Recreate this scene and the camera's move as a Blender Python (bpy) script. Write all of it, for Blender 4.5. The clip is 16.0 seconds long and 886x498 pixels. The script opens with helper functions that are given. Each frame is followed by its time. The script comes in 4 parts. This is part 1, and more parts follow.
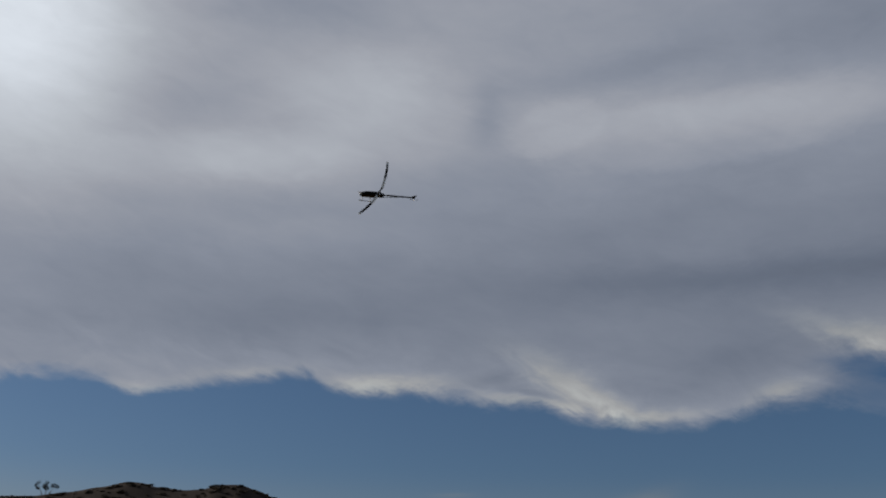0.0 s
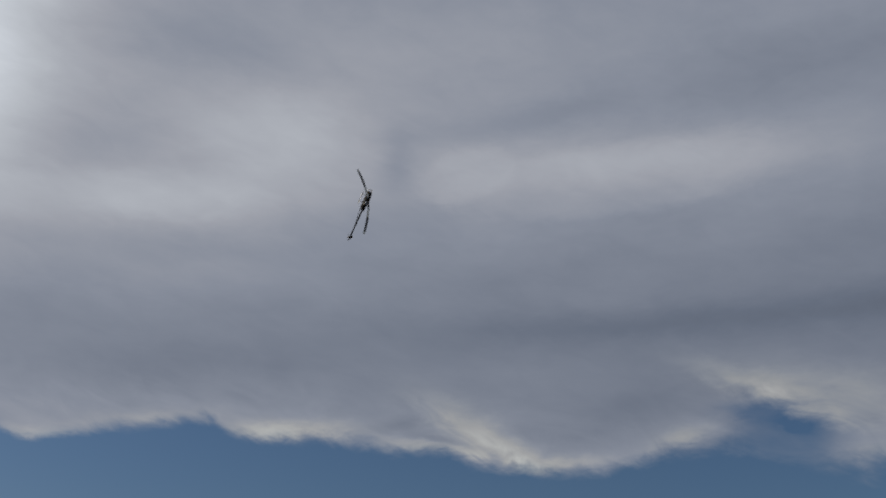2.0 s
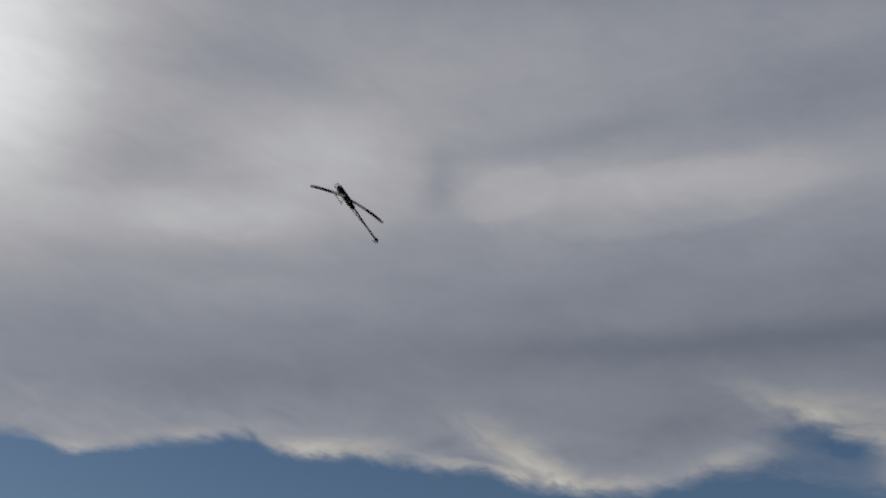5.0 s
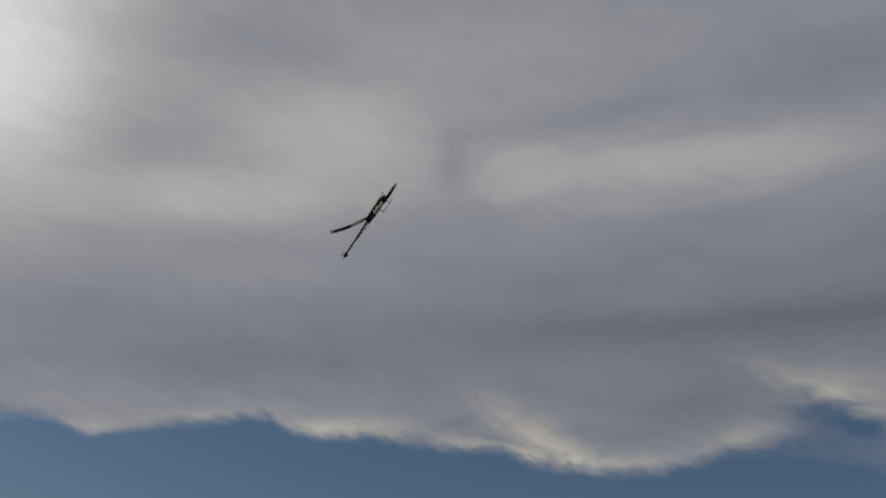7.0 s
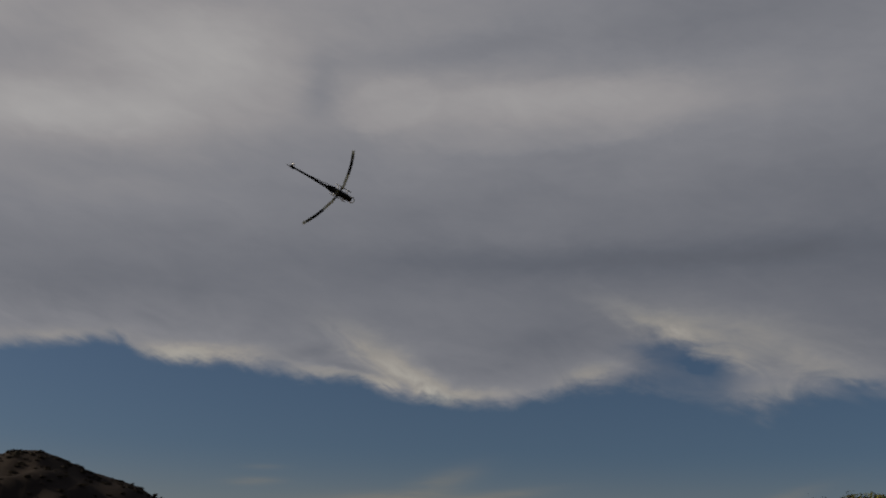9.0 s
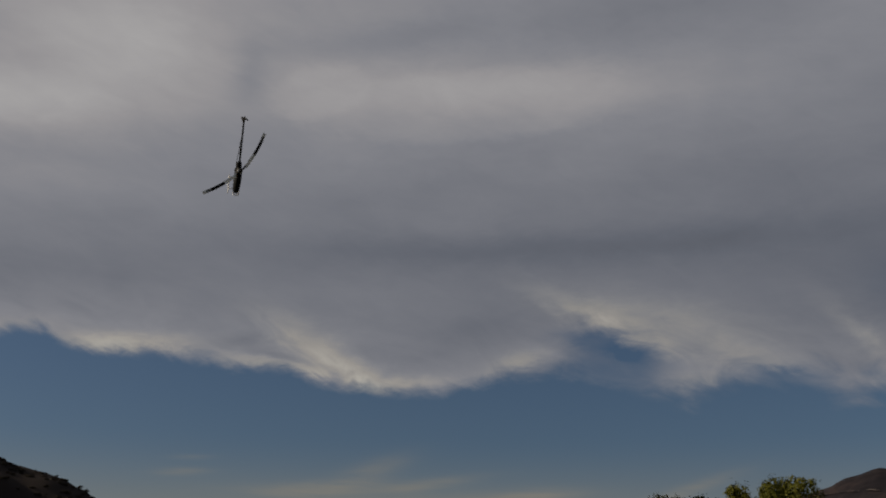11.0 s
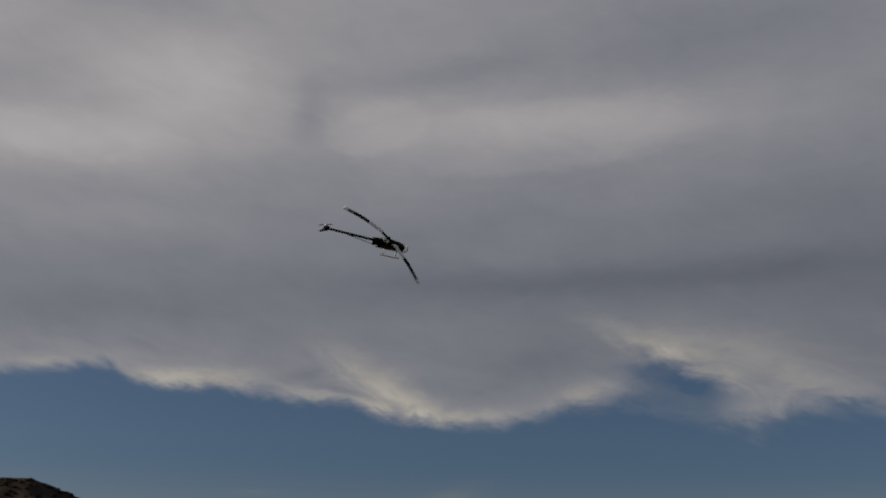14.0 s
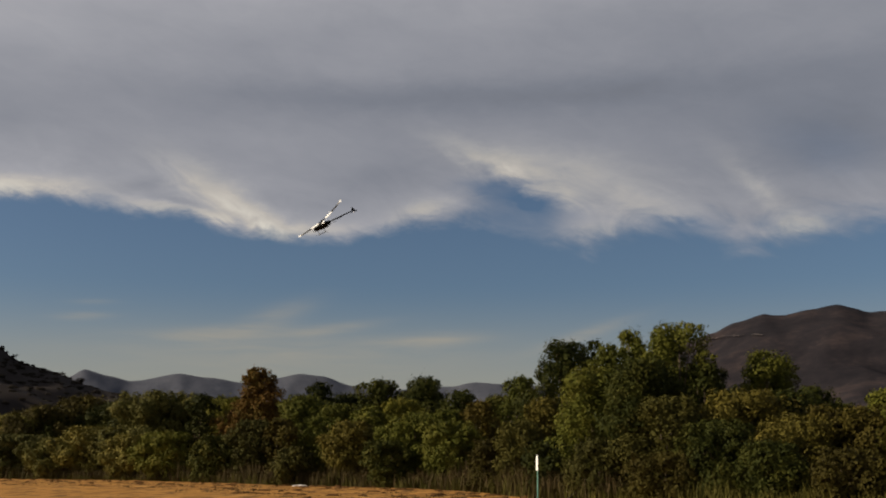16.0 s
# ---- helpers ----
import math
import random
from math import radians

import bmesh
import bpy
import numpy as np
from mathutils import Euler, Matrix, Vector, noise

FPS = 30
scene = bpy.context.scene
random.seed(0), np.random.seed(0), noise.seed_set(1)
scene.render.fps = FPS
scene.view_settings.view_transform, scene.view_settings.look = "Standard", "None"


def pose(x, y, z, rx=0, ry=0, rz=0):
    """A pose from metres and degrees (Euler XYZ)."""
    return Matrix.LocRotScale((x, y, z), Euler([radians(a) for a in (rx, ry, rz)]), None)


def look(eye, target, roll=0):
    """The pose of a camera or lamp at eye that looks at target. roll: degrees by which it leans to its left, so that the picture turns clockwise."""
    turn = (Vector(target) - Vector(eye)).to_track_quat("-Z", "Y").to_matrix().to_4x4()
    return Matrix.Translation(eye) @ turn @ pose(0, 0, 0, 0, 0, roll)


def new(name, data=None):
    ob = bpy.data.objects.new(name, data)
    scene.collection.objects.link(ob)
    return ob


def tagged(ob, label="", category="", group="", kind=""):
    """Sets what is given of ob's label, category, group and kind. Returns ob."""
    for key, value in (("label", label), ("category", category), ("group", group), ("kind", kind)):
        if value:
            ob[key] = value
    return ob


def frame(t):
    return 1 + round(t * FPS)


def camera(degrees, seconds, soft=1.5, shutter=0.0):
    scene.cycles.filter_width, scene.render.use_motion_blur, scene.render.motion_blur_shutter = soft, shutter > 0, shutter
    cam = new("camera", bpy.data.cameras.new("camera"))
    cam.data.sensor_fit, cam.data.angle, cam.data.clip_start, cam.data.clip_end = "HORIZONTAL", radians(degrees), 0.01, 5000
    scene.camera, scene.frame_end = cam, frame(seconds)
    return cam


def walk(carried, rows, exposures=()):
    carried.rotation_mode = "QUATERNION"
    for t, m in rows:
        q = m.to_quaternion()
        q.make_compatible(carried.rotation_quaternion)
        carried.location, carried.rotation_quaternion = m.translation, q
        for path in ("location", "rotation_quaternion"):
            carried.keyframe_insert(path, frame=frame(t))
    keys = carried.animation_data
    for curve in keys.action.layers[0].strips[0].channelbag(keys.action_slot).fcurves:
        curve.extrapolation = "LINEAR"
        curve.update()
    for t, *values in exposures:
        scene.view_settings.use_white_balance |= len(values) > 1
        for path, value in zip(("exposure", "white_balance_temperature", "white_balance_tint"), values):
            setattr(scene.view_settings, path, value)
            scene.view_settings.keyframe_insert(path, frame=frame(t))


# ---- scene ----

EYE = (0.0, 0.0, 1.7)
cam = camera(45.0, 16.0, soft=2.0)
# seconds, yaw (left is positive), pitch, roll of a hand-held camera that turns on the spot
PATH = [
    (0.0, 18.57, 20.96, -1.75),
    (0.5, 16.61, 20.55, -1.38),
    (1.0, 15.76, 21.65, -1.13),
    (1.5, 14.25, 22.49, -0.83),
    (2.0, 13.68, 23.47, -0.77),
    (2.5, 11.75, 23.0, -0.68),
    (3.0, 8.46, 23.09, -0.76),
    (3.5, 5.22, 23.52, -0.47),
    (4.0, 4.28, 23.58, -0.51),
    (4.5, 7.89, 24.18, -0.67),
    (5.0, 15.57, 24.43, -1.95),
    (5.2, 17.98, 24.21, -2.42),
    (7.3, 15.5, 22.84, -1.51),
    (7.5, 12.46, 21.97, -1.15),
    (8.0, 9.33, 20.98, -1.85),
    (8.5, 9.32, 20.95, -1.84),
    (9.0, 8.63, 19.89, -1.68),
    (9.2, 8.01, 19.93, -1.18),
    (11.3, 5.04, 19.27, -0.59),
    (11.5, 7.5, 19.34, -0.6),
    (12.0, 11.66, 19.41, -0.12),
    (12.5, 13.27, 20.41, -1.17),
    (13.0, 13.17, 20.86, -1.02),
    (13.5, 10.77, 21.22, -1.09),
    (14.0, 8.36, 21.07, -0.94),
    (14.4, 4.58, 18.25, -0.51),
    (14.5, 4.0, 15.5, -0.42),
    (15.0, 0.87, 12.28, -0.67),
    (15.5, -0.1, 12.55, -0.33),
    (16.0, 0.0, 11.23, -0.0),
]
walk(cam, [(t, pose(*EYE, 90 + p, r, y)) for t, y, p, r in PATH],
     exposures=[(0.0, 0.05, 5950, 8), (3.5, 0.05, 6180, 9), (4.5, 0.02, 6380, 9), (5.0, 0.10, 6380, 9), (7.5, -0.13, 6600, 9), (9.0, -0.25, 6700, 10), (12.5, -0.2, 6650, 10), (14.5, -0.12, 6700, 10), (15.0, 0.12, 6800, 10), (15.5, 0.28, 6800, 10), (16.0, 0.47, 6800, 10)])

# ---------------------------------------------------------------- light
SUN_AZIMUTH, SUN_ELEVATION = -97.0, 26.0      # degrees; negative is to the left of straight ahead


class Nodes:
    """Small shorthand for node trees."""

    def __init__(self, tree, keep=False):
        self.tree = tree
        if not keep:
            tree.nodes.clear()

    def add(self, kind, **values):
        node = self.tree.nodes.new(kind)
        for key, value in values.items():
            setattr(node, key, value)
        return node

    def put(self, socket, value):
        if isinstance(value, bpy.types.NodeSocket):
            self.tree.links.new(value, socket)
        else:
            socket.default_value = value

    def math(self, op, a, b=0.0, c=0.0, clamp=False):
        node = self.add("ShaderNodeMath", operation=op, use_clamp=clamp)
        for socket, value in zip(node.inputs, (a, b, c)):
            self.put(socket, value)
        return node.outputs[0]

    def step(self, value, low, high, to_low=0.0, to_high=1.0):
        node = self.add("ShaderNodeMapRange", interpolation_type="SMOOTHSTEP")
        for socket, v in zip(node.inputs, (value, low, high, to_low, to_high)):
            self.put(socket, v)
        return node.outputs[0]

    def mix(self, factor, a, b, blend="MIX"):
        node = self.add("ShaderNodeMix", data_type="RGBA", blend_type=blend)
        self.put(node.inputs[0], factor)
        for socket, v in zip((node.inputs[6], node.inputs[7]), (a, b)):
            self.put(socket, (*v, 1.0) if isinstance(v, tuple) and len(v) == 3 else v)
        return node.outputs[2]

    def ramp(self, factor, stops, interpolation="LINEAR"):
        node = self.add("ShaderNodeValToRGB")
        band = node.color_ramp
        band.interpolation = interpolation
        while len(band.elements) < len(stops):
            band.elements.new(0.5)
        for element, (at, colour) in zip(band.elements, stops):
            element.position = at
            element.color = (*colour, 1.0) if isinstance(colour, tuple) else (colour, colour, colour, 1.0)
        self.put(node.inputs[0], factor)
        return node.outputs[0]

    def noise(self, vector, scale, detail=4.0, rough=0.55, distortion=0.0):
        node = self.add("ShaderNodeTexNoise")
        self.put(node.inputs["Vector"], vector)
        for key, v in (("Scale", scale), ("Detail", detail), ("Roughness", rough), ("Distortion", distortion)):
            node.inputs[key].default_value = v
        return node.outputs["Fac"]

    def join(self, x, y, z=0.0):
        node = self.add("ShaderNodeCombineXYZ")
        for socket, v in zip(node.inputs, (x, y, z)):
            self.put(socket, v)
        return node.outputs[0]


# The lower edge of the cloud sheet: azimuth (right is positive) and elevation in degrees.
CLOUD_EDGE_LEFT = ((-60, 12.3), (-42, 12.5), (-39.3, 12.85), (-37.2, 12.9), (-36.3, 12.4), (-35.2, 12.3), (-34.5, 12.65), (-32, 13.0), (-29.2, 13.45), (-27.8, 13.8),
                   (-26.2, 13.8), (-25, 13.3), (-23.2, 13.05), (-20.4, 13.15), (-18, 12.95), (-15.5, 12.7), (-13.6, 12.65), (-11.6, 11.95), (-10.5, 11.7), (-9.5, 11.95))
CLOUD_EDGE_RIGHT = ((-9.5, 11.95), (-8.6, 11.65), (-7.1, 11.5), (-5.2, 11.7), (-3.6, 12.2), (-0.9, 12.6), (0.8, 12.75), (2.3, 12.85), (3.5, 12.7), (5.0, 12.2), (6.4, 11.6),
                    (7.8, 11.3), (9.5, 11.7), (12.5, 12.35), (14.4, 11.65), (15.8, 10.95), (17.3, 11.25), (18.9, 11.4), (23, 11.85), (30, 12.2), (60, 12.0))
# Gaps in the sheet, then its lighter and darker swells: azimuth, elevation, half width, half height, lean, strength.
CLOUD_GAPS = ((4.7, 13.75, 1.8, 0.62, -14, 1.15), (2.5, 14.35, 1.3, 0.45, -6, 0.75), (3.6, 13.0, 1.9, 0.55, -10, 0.65), (5.3, 12.9, 0.9, 0.6, -20, 0.5), (12.8, 12.3, 1.5, 0.40, -8, 0.6), (20.5, 15.8, 2.4, 1.2, -20, 0.22))
CLOUD_LIGHT = ((-47, 33, 7, 9, 0, 0.34), (-42, 27, 5, 4, 0, 0.10), (-30, 25.2, 6, 1.4, 5, 0.09), (-24.5, 28.6, 5.0, 2.6, 10, 0.085), (-4, 27.8, 9.0, 1.5, 0, 0.06),
               (6.5, 27.3, 8.0, 1.5, 0, 0.035), (-13, 27.6, 2.2, 1.3, 0, 0.03), (-31, 21.8, 9, 2.6, 0, 0.035), (-20, 27.0, 3.2, 1.8, 0, 0.025))
# Sun-caught wisps along the rim.
CLOUD_WISPS = ((-12.4, 14.0, 2.6, 0.72, -28, 0.125), (-10.0, 12.6, 2.0, 0.5, -20, 0.10), (-12.6, 12.75, 1.6, 0.22, -8, 0.07), (-22.2, 13.65, 3.1, 0.42, 2, 0.125), (-7.5, 12.1, 2.2, 0.32, 4, 0.085), (-15.4, 13.0, 1.8, 0.28, -6, 0.09),
               (-1.2, 13.25, 1.3, 0.42, 14, 0.12), (-34.5, 12.75, 3.0, 0.30, 4, 0.06), (-29.6, 13.8, 2.5, 0.30, 8, 0.05))
CLOUD_WISPS_RIGHT = ((2.9, 15.8, 2.7, 0.6, -20, 0.125), (6.8, 14.9, 3.4, 0.95, -19, 0.09), (9.4, 15.2, 3.0, 0.8, -14, 0.04), (8.4, 12.1, 1.7, 0.45, 2, 0.06), (19.0, 11.85, 1.2, 0.42, 2, 0.15),
                     (17.2, 13.5, 2.4, 0.55, -46, 0.07), (11.5, 13.2, 2.0, 0.5, -10, 0.05))
CLOUD_DARK = ((-28.5, 33.5, 6, 1.6, 0, -0.06), (-36.5, 27.3, 4, 1.8, 10, -0.05), (-16.9, 28.0, 0.9, 1.4, -8, -0.05), (-14.0, 29.6, 3.2, 0.7, 8, -0.03), (-8.5, 30.3, 4.5, 0.9, 9, -0.04),
              (6, 31.6, 10, 2.4, 3, -0.055), (-26, 16.8, 9, 1.1, 4, -0.02), (1, 19.3, 14, 0.8, 1, -0.035), (-16.2, 14.0, 2.0, 0.35, 6, -0.035), (-4.5, 14.6, 3.2, 1.0, 8, -0.035), (20, 16.2, 4, 2.2, 0, -0.04),
              (-13.5, 13.2, 1.6, 0.25, -14, -0.04))
# The same with a firmer outline.
CLOUD_LOBES = ((-3.4, 27.0, 11.6, 2.0, 4, 0.036), (-12.6, 27.4, 3.2, 1.5, 14, 0.020), (-29.5, 25.4, 6.5, 1.4, 4, 0.010), (-24.5, 29.2, 4.4, 2.4, 12, 0.010))
# Thin veils low over the horizon.
VEILS = ((-18.8, 7.25, 1.1, 0.16, 3, 0.55), (-12.0, 6.55, 3.2, 0.34, 4, 0.6), (-9.0, 7.5, 1.8, 0.5, 20, 0.45), (-6.2, 6.9, 2.4, 0.22, 8, 0.5), (-0.6, 6.35, 2.4, 0.30, 3, 0.6), (7.6, 6.6, 2.2, 0.28, 17, 0.55),
         (-18.2, 8.0, 0.9, 0.12, 2, 0.25), (-9.0, 5.6, 8.0, 0.9, 0, 0.35))


def build_world():
    world = bpy.data.worlds.new("sky")
    scene.world = world
    world.use_nodes = True
    n = Nodes(world.node_tree)
    way = n.add("ShaderNodeTexCoord").outputs["Generated"]
    parts = n.add("ShaderNodeSeparateXYZ")
    n.put(parts.inputs[0], way)
    azimuth = n.math("MULTIPLY", n.math("ARCTAN2", parts.outputs[0], parts.outputs[1]), 57.29578)
    rise = n.math("MULTIPLY", n.math("ARCSINE", parts.outputs[2]), 57.29578)
    # wind-drawn wandering of the cloud's edge
    flow = n.join(n.math("MULTIPLY", azimuth, 0.16), n.math("MULTIPLY", rise, 0.42))
    wander = n.math("SUBTRACT", n.noise(flow, 2.0, 6.0, 0.6, 0.4), 0.5)
    fine = n.math("SUBTRACT", n.noise(flow, 7.0, 5.0, 0.6, 0.6), 0.5)
    a = n.math("ADD", azimuth, n.math("MULTIPLY", wander, 1.6))
    e = n.math("ADD", rise, n.math("ADD", n.math("MULTIPLY", wander, 0.7), n.math("MULTIPLY", fine, 0.45)))
    # drawn-out strands that lean down to the right along the rim, level higher up
    along = n.math("MULTIPLY_ADD", rise, -0.30, n.math("MULTIPLY", azimuth, 0.95))
    across = n.math("MULTIPLY_ADD", rise, 0.95, n.math("MULTIPLY", azimuth, 0.30))
    strand = n.math("SUBTRACT", n.noise(n.join(n.math("MULTIPLY", along, 0.24), n.math("MULTIPLY", across, 0.56)), 1.0, 5.0, 0.54, 1.3), 0.5)
    level = n.join(n.math("MULTIPLY_ADD", rise, 0.10, n.math("MULTIPLY", azimuth, 0.20)), n.math("MULTIPLY_ADD", azimuth, 0.05, n.math("MULTIPLY", rise, 0.42)))
    streak = n.math("SUBTRACT", n.noise(level, 1.7, 5.0, 0.52, 1.1), 0.5)

    def swell(x, y, w, h, lean, firm=False, across_from=a, up_from=e):
        c, s = math.cos(radians(lean)), math.sin(radians(lean))
        dx, dy = n.math("SUBTRACT", across_from, float(x)), n.math("SUBTRACT", up_from, float(y))
        u = n.math("ADD", n.math("MULTIPLY", dx, c / w), n.math("MULTIPLY", dy, s / w))
        v = n.math("SUBTRACT", n.math("MULTIPLY", dy, c / h), n.math("MULTIPLY", dx, s / h))
        r2 = n.math("ADD", n.math("MULTIPLY", u, u), n.math("MULTIPLY", v, v))
        return n.step(r2, 1.22, 0.50) if firm else n.math("EXPONENT", n.math("MULTIPLY", r2, -0.8))

    def outline(points):
        return n.ramp(n.math("MULTIPLY_ADD", azimuth, 1 / 120, 0.5), [((x + 60) / 120, (y - 8) / 10) for x, y in points])

    side = n.math("GREATER_THAN", azimuth, -9.5)
    edge = n.math("MULTIPLY_ADD", n.math("ADD", n.math("MULTIPLY", outline(CLOUD_EDGE_RIGHT), side), n.math("MULTIPLY", outline(CLOUD_EDGE_LEFT), n.math("SUBTRACT", 1.0, side))), 10.0, 8.0)
    above = n.math("SUBTRACT", e, edge)
    softness = n.step(azimuth, -2.0, 5.0, 0.62, 1.5)
    ragged = n.math("ADD", n.math("MULTIPLY", strand, 1.7), n.math("MULTIPLY", streak, 0.9))
    cover = n.step(n.math("DIVIDE", n.math("MULTIPLY_ADD", ragged, n.math("MULTIPLY", softness, 0.9), above), softness), -0.62, 1.0)
    e_frayed = n.math("MULTIPLY_ADD", strand, 1.3, e)
    for x, y, w, h, lean, strength in CLOUD_GAPS:
        cover = n.math("MULTIPLY", cover, n.math("MULTIPLY_ADD", swell(x, y, w, h, lean, up_from=e_frayed), -strength, 1.0, clamp=True))
    # thickness gives the grey: thin and bright at the rim, dark bands further in
    depth = n.math("MULTIPLY", n.math("SUBTRACT", e, 10.0), 1 / 30, clamp=True)
    # last stop: unseen cloud overhead, made darker to weaken the fill light
    tone = n.ramp(depth, [(0.0, 0.25), (0.07, 0.245), (0.12, 0.225), (0.2, 0.200), (0.3, 0.184), (0.4, 0.212), (0.5, 0.245), (0.65, 0.285), (0.8, 0.285), (1.0, 0.20)], "EASE")
    for firm, swells in ((False, CLOUD_LIGHT + CLOUD_DARK), (True, CLOUD_LOBES)):
        for x, y, w, h, lean, strength in swells:
            tone = n.math("MULTIPLY_ADD", swell(x, y, w, h, lean, firm), strength, tone)
    frayed = n.math("MULTIPLY_ADD", strand, 2.2, 1.0)
    lit = n.math("ADD", 0.0, 0.0)
    for x, y, w, h, lean, strength in CLOUD_WISPS + CLOUD_WISPS_RIGHT:
        lit = n.math("MULTIPLY_ADD", n.math("MULTIPLY", swell(x, y, w, h, lean, up_from=e_frayed), frayed), strength, lit)
    tone = n.math("ADD", tone, lit)
    tone = n.math("MULTIPLY", tone, n.step(azimuth, -42.0, 26.0, 1.14, 0.87))
    broad = n.math("SUBTRACT", n.noise(flow, 0.8, 5.0, 0.55), 0.5)
    tone = n.math("MULTIPLY", tone, n.math("MULTIPLY_ADD", broad, 0.30, n.math("MULTIPLY_ADD", streak, 0.12, n.math("MULTIPLY_ADD", strand, n.step(above, 5.5, 0.5, 0.0, 0.36), 1.0))))
    colour = n.ramp(tone, [(0.0, (0.0, 0.0, 0.0)), (0.15, (0.138, 0.152, 0.187)), (0.25, (0.244, 0.252, 0.286)), (0.34, (0.342, 0.336, 0.354)), (0.46, (0.462, 0.458, 0.464)), (1.0, (1.0, 1.0, 1.0))])
    colour = n.mix(n.math("MULTIPLY", lit, 9.0, clamp=True), colour, n.mix(1.0, colour, (1.025, 1.0, 0.905), "MULTIPLY"))
    # thin veils low over the horizon
    veil = n.step(rise, 9.5, 2.5, 0.0, 1.05)
    thread = n.math("MULTIPLY_ADD", n.math("SUBTRACT", n.noise(n.join(n.math("MULTIPLY", azimuth, 0.22), n.math("MULTIPLY", rise, 1.5)), 1.0, 5.0, 0.55, 0.7), 0.5), 2.6, 1.0)
    for x, y, w, h, lean, strength in VEILS:
        veil = n.math("MULTIPLY_ADD", n.math("MULTIPLY", swell(x, y, w, h, lean, False, azimuth, rise), thread), strength, veil)
    veil = n.math("MINIMUM", n.math("MAXIMUM", veil, 0.0), 1.3)
    sky = n.add("ShaderNodeTexSky", sky_type="NISHITA", sun_disc=False, sun_elevation=radians(SUN_ELEVATION), sun_rotation=radians(SUN_AZIMUTH),
                air_density=1.0, dust_density=1.0, ozone_density=4.0)
    clear = n.add("ShaderNodeBackground")
    n.put(clear.inputs[0], n.mix(1.0, sky.outputs[0], (0.97, 0.975, 1.01), "MULTIPLY"))
    clear.inputs[1].default_value = 0.0440
    thin = n.add("ShaderNodeBackground")
    thin.inputs[0].default_value = (0.280, 0.252, 0.202, 1)
    thick = n.add("ShaderNodeBackground")
    n.put(thick.inputs[0], colour)
    low, high = n.add("ShaderNodeMixShader"), n.add("ShaderNodeMixShader")
    n.put(low.inputs[0], n.math("MULTIPLY", veil, 0.5))
    n.put(low.inputs[1], clear.outputs[0]), n.put(low.inputs[2], thin.outputs[0])
    n.put(high.inputs[0], cover)
    n.put(high.inputs[1], low.outputs[0]), n.put(high.inputs[2], thick.outputs[0])
    n.put(n.add("ShaderNodeOutputWorld").inputs[0], high.outputs[0])


build_world()
sun_light = new("sun", bpy.data.lights.new("sun", "SUN"))
sun_light.data.energy, sun_light.data.angle, sun_light.data.color = 5.0, radians(0.6), (1.0, 0.86, 0.67)
sun_way = Vector((math.sin(radians(SUN_AZIMUTH)) * math.cos(radians(SUN_ELEVATION)), math.cos(radians(SUN_AZIMUTH)) * math.cos(radians(SUN_ELEVATION)), math.sin(radians(SUN_ELEVATION))))
sun_light.matrix_world = look(sun_way * 100, (0, 0, 0))


# ---------------------------------------------------------------- materials
def material(name, colours, scale=1.0, roughness=0.8, bump=0.3, metallic=0.0, stretch=(1, 1, 1), fine=8.0, island=0.0, gloss=0.5):
    """Noise at two sizes between the colours, with relief; island: how far each loose piece differs in brightness."""
    mat = bpy.data.materials.new(name)
    mat.use_nodes = True
    n = Nodes(mat.node_tree)
    at = n.add("ShaderNodeMapping")
    n.put(at.inputs[0], n.add("ShaderNodeTexCoord").outputs["Object"])
    at.inputs["Scale"].default_value = stretch
    coarse = n.noise(at.outputs[0], scale, 4.0)
    grain = n.noise(at.outputs[0], scale * fine, 5.0, 0.65)
    blend = n.math("ADD", n.math("MULTIPLY", coarse, 0.6), n.math("MULTIPLY", grain, 0.4))
    stops = [(0.32 + 0.36 * i / max(1, len(colours) - 1), c) for i, c in enumerate(colours)]
    colour = n.ramp(blend, stops)
    if island:
        geo = n.add("ShaderNodeNewGeometry")
        colour = n.mix(1.0, colour, n.ramp(geo.outputs["Random Per Island"], [(0.0, 1.0 - island), (1.0, 1.0 + island)]), "MULTIPLY")
    shader = n.add("ShaderNodeBsdfPrincipled")
    n.put(shader.inputs["Base Color"], colour)
    shader.inputs["Metallic"].default_value = metallic
    shader.inputs["Specular IOR Level"].default_value = gloss
    n.put(shader.inputs["Roughness"], n.math("MULTIPLY_ADD", grain, 0.25, roughness - 0.12, clamp=True))
    if bump:
        relief = n.add("ShaderNodeBump")
        relief.inputs["Strength"].default_value = bump
        n.put(relief.inputs["Height"], blend)
        n.put(shader.inputs["Normal"], relief.outputs[0])
    n.put(n.add("ShaderNodeOutputMaterial").inputs[0], shader.outputs[0])
    return mat


def leaf_material(name, dark, light, dry):
    mat = bpy.data.materials.new(name)
    mat.use_nodes = True
    n = Nodes(mat.node_tree)
    geo, info = n.add("ShaderNodeNewGeometry"), n.add("ShaderNodeObjectInfo")
    patch = n.noise(n.add("ShaderNodeTexCoord").outputs["Object"], 0.55, 3.0)
    mixed = n.math("ADD", n.math("MULTIPLY", patch, 0.75), n.math("MULTIPLY", geo.outputs["Random Per Island"], 0.25))
    colour = n.ramp(mixed, [(0.28, dark), (0.5, light), (0.72, dry)])
    colour = n.mix(1.0, colour, n.ramp(info.outputs["Random"], [(0.0, (0.55, 0.58, 0.62)), (0.5, (0.88, 0.88, 0.88)), (1.0, (1.20, 1.08, 0.95))]), "MULTIPLY")
    face, through_leaf = n.add("ShaderNodeBsdfPrincipled"), n.add("ShaderNodeBsdfTranslucent")
    n.put(face.inputs["Base Color"], colour)
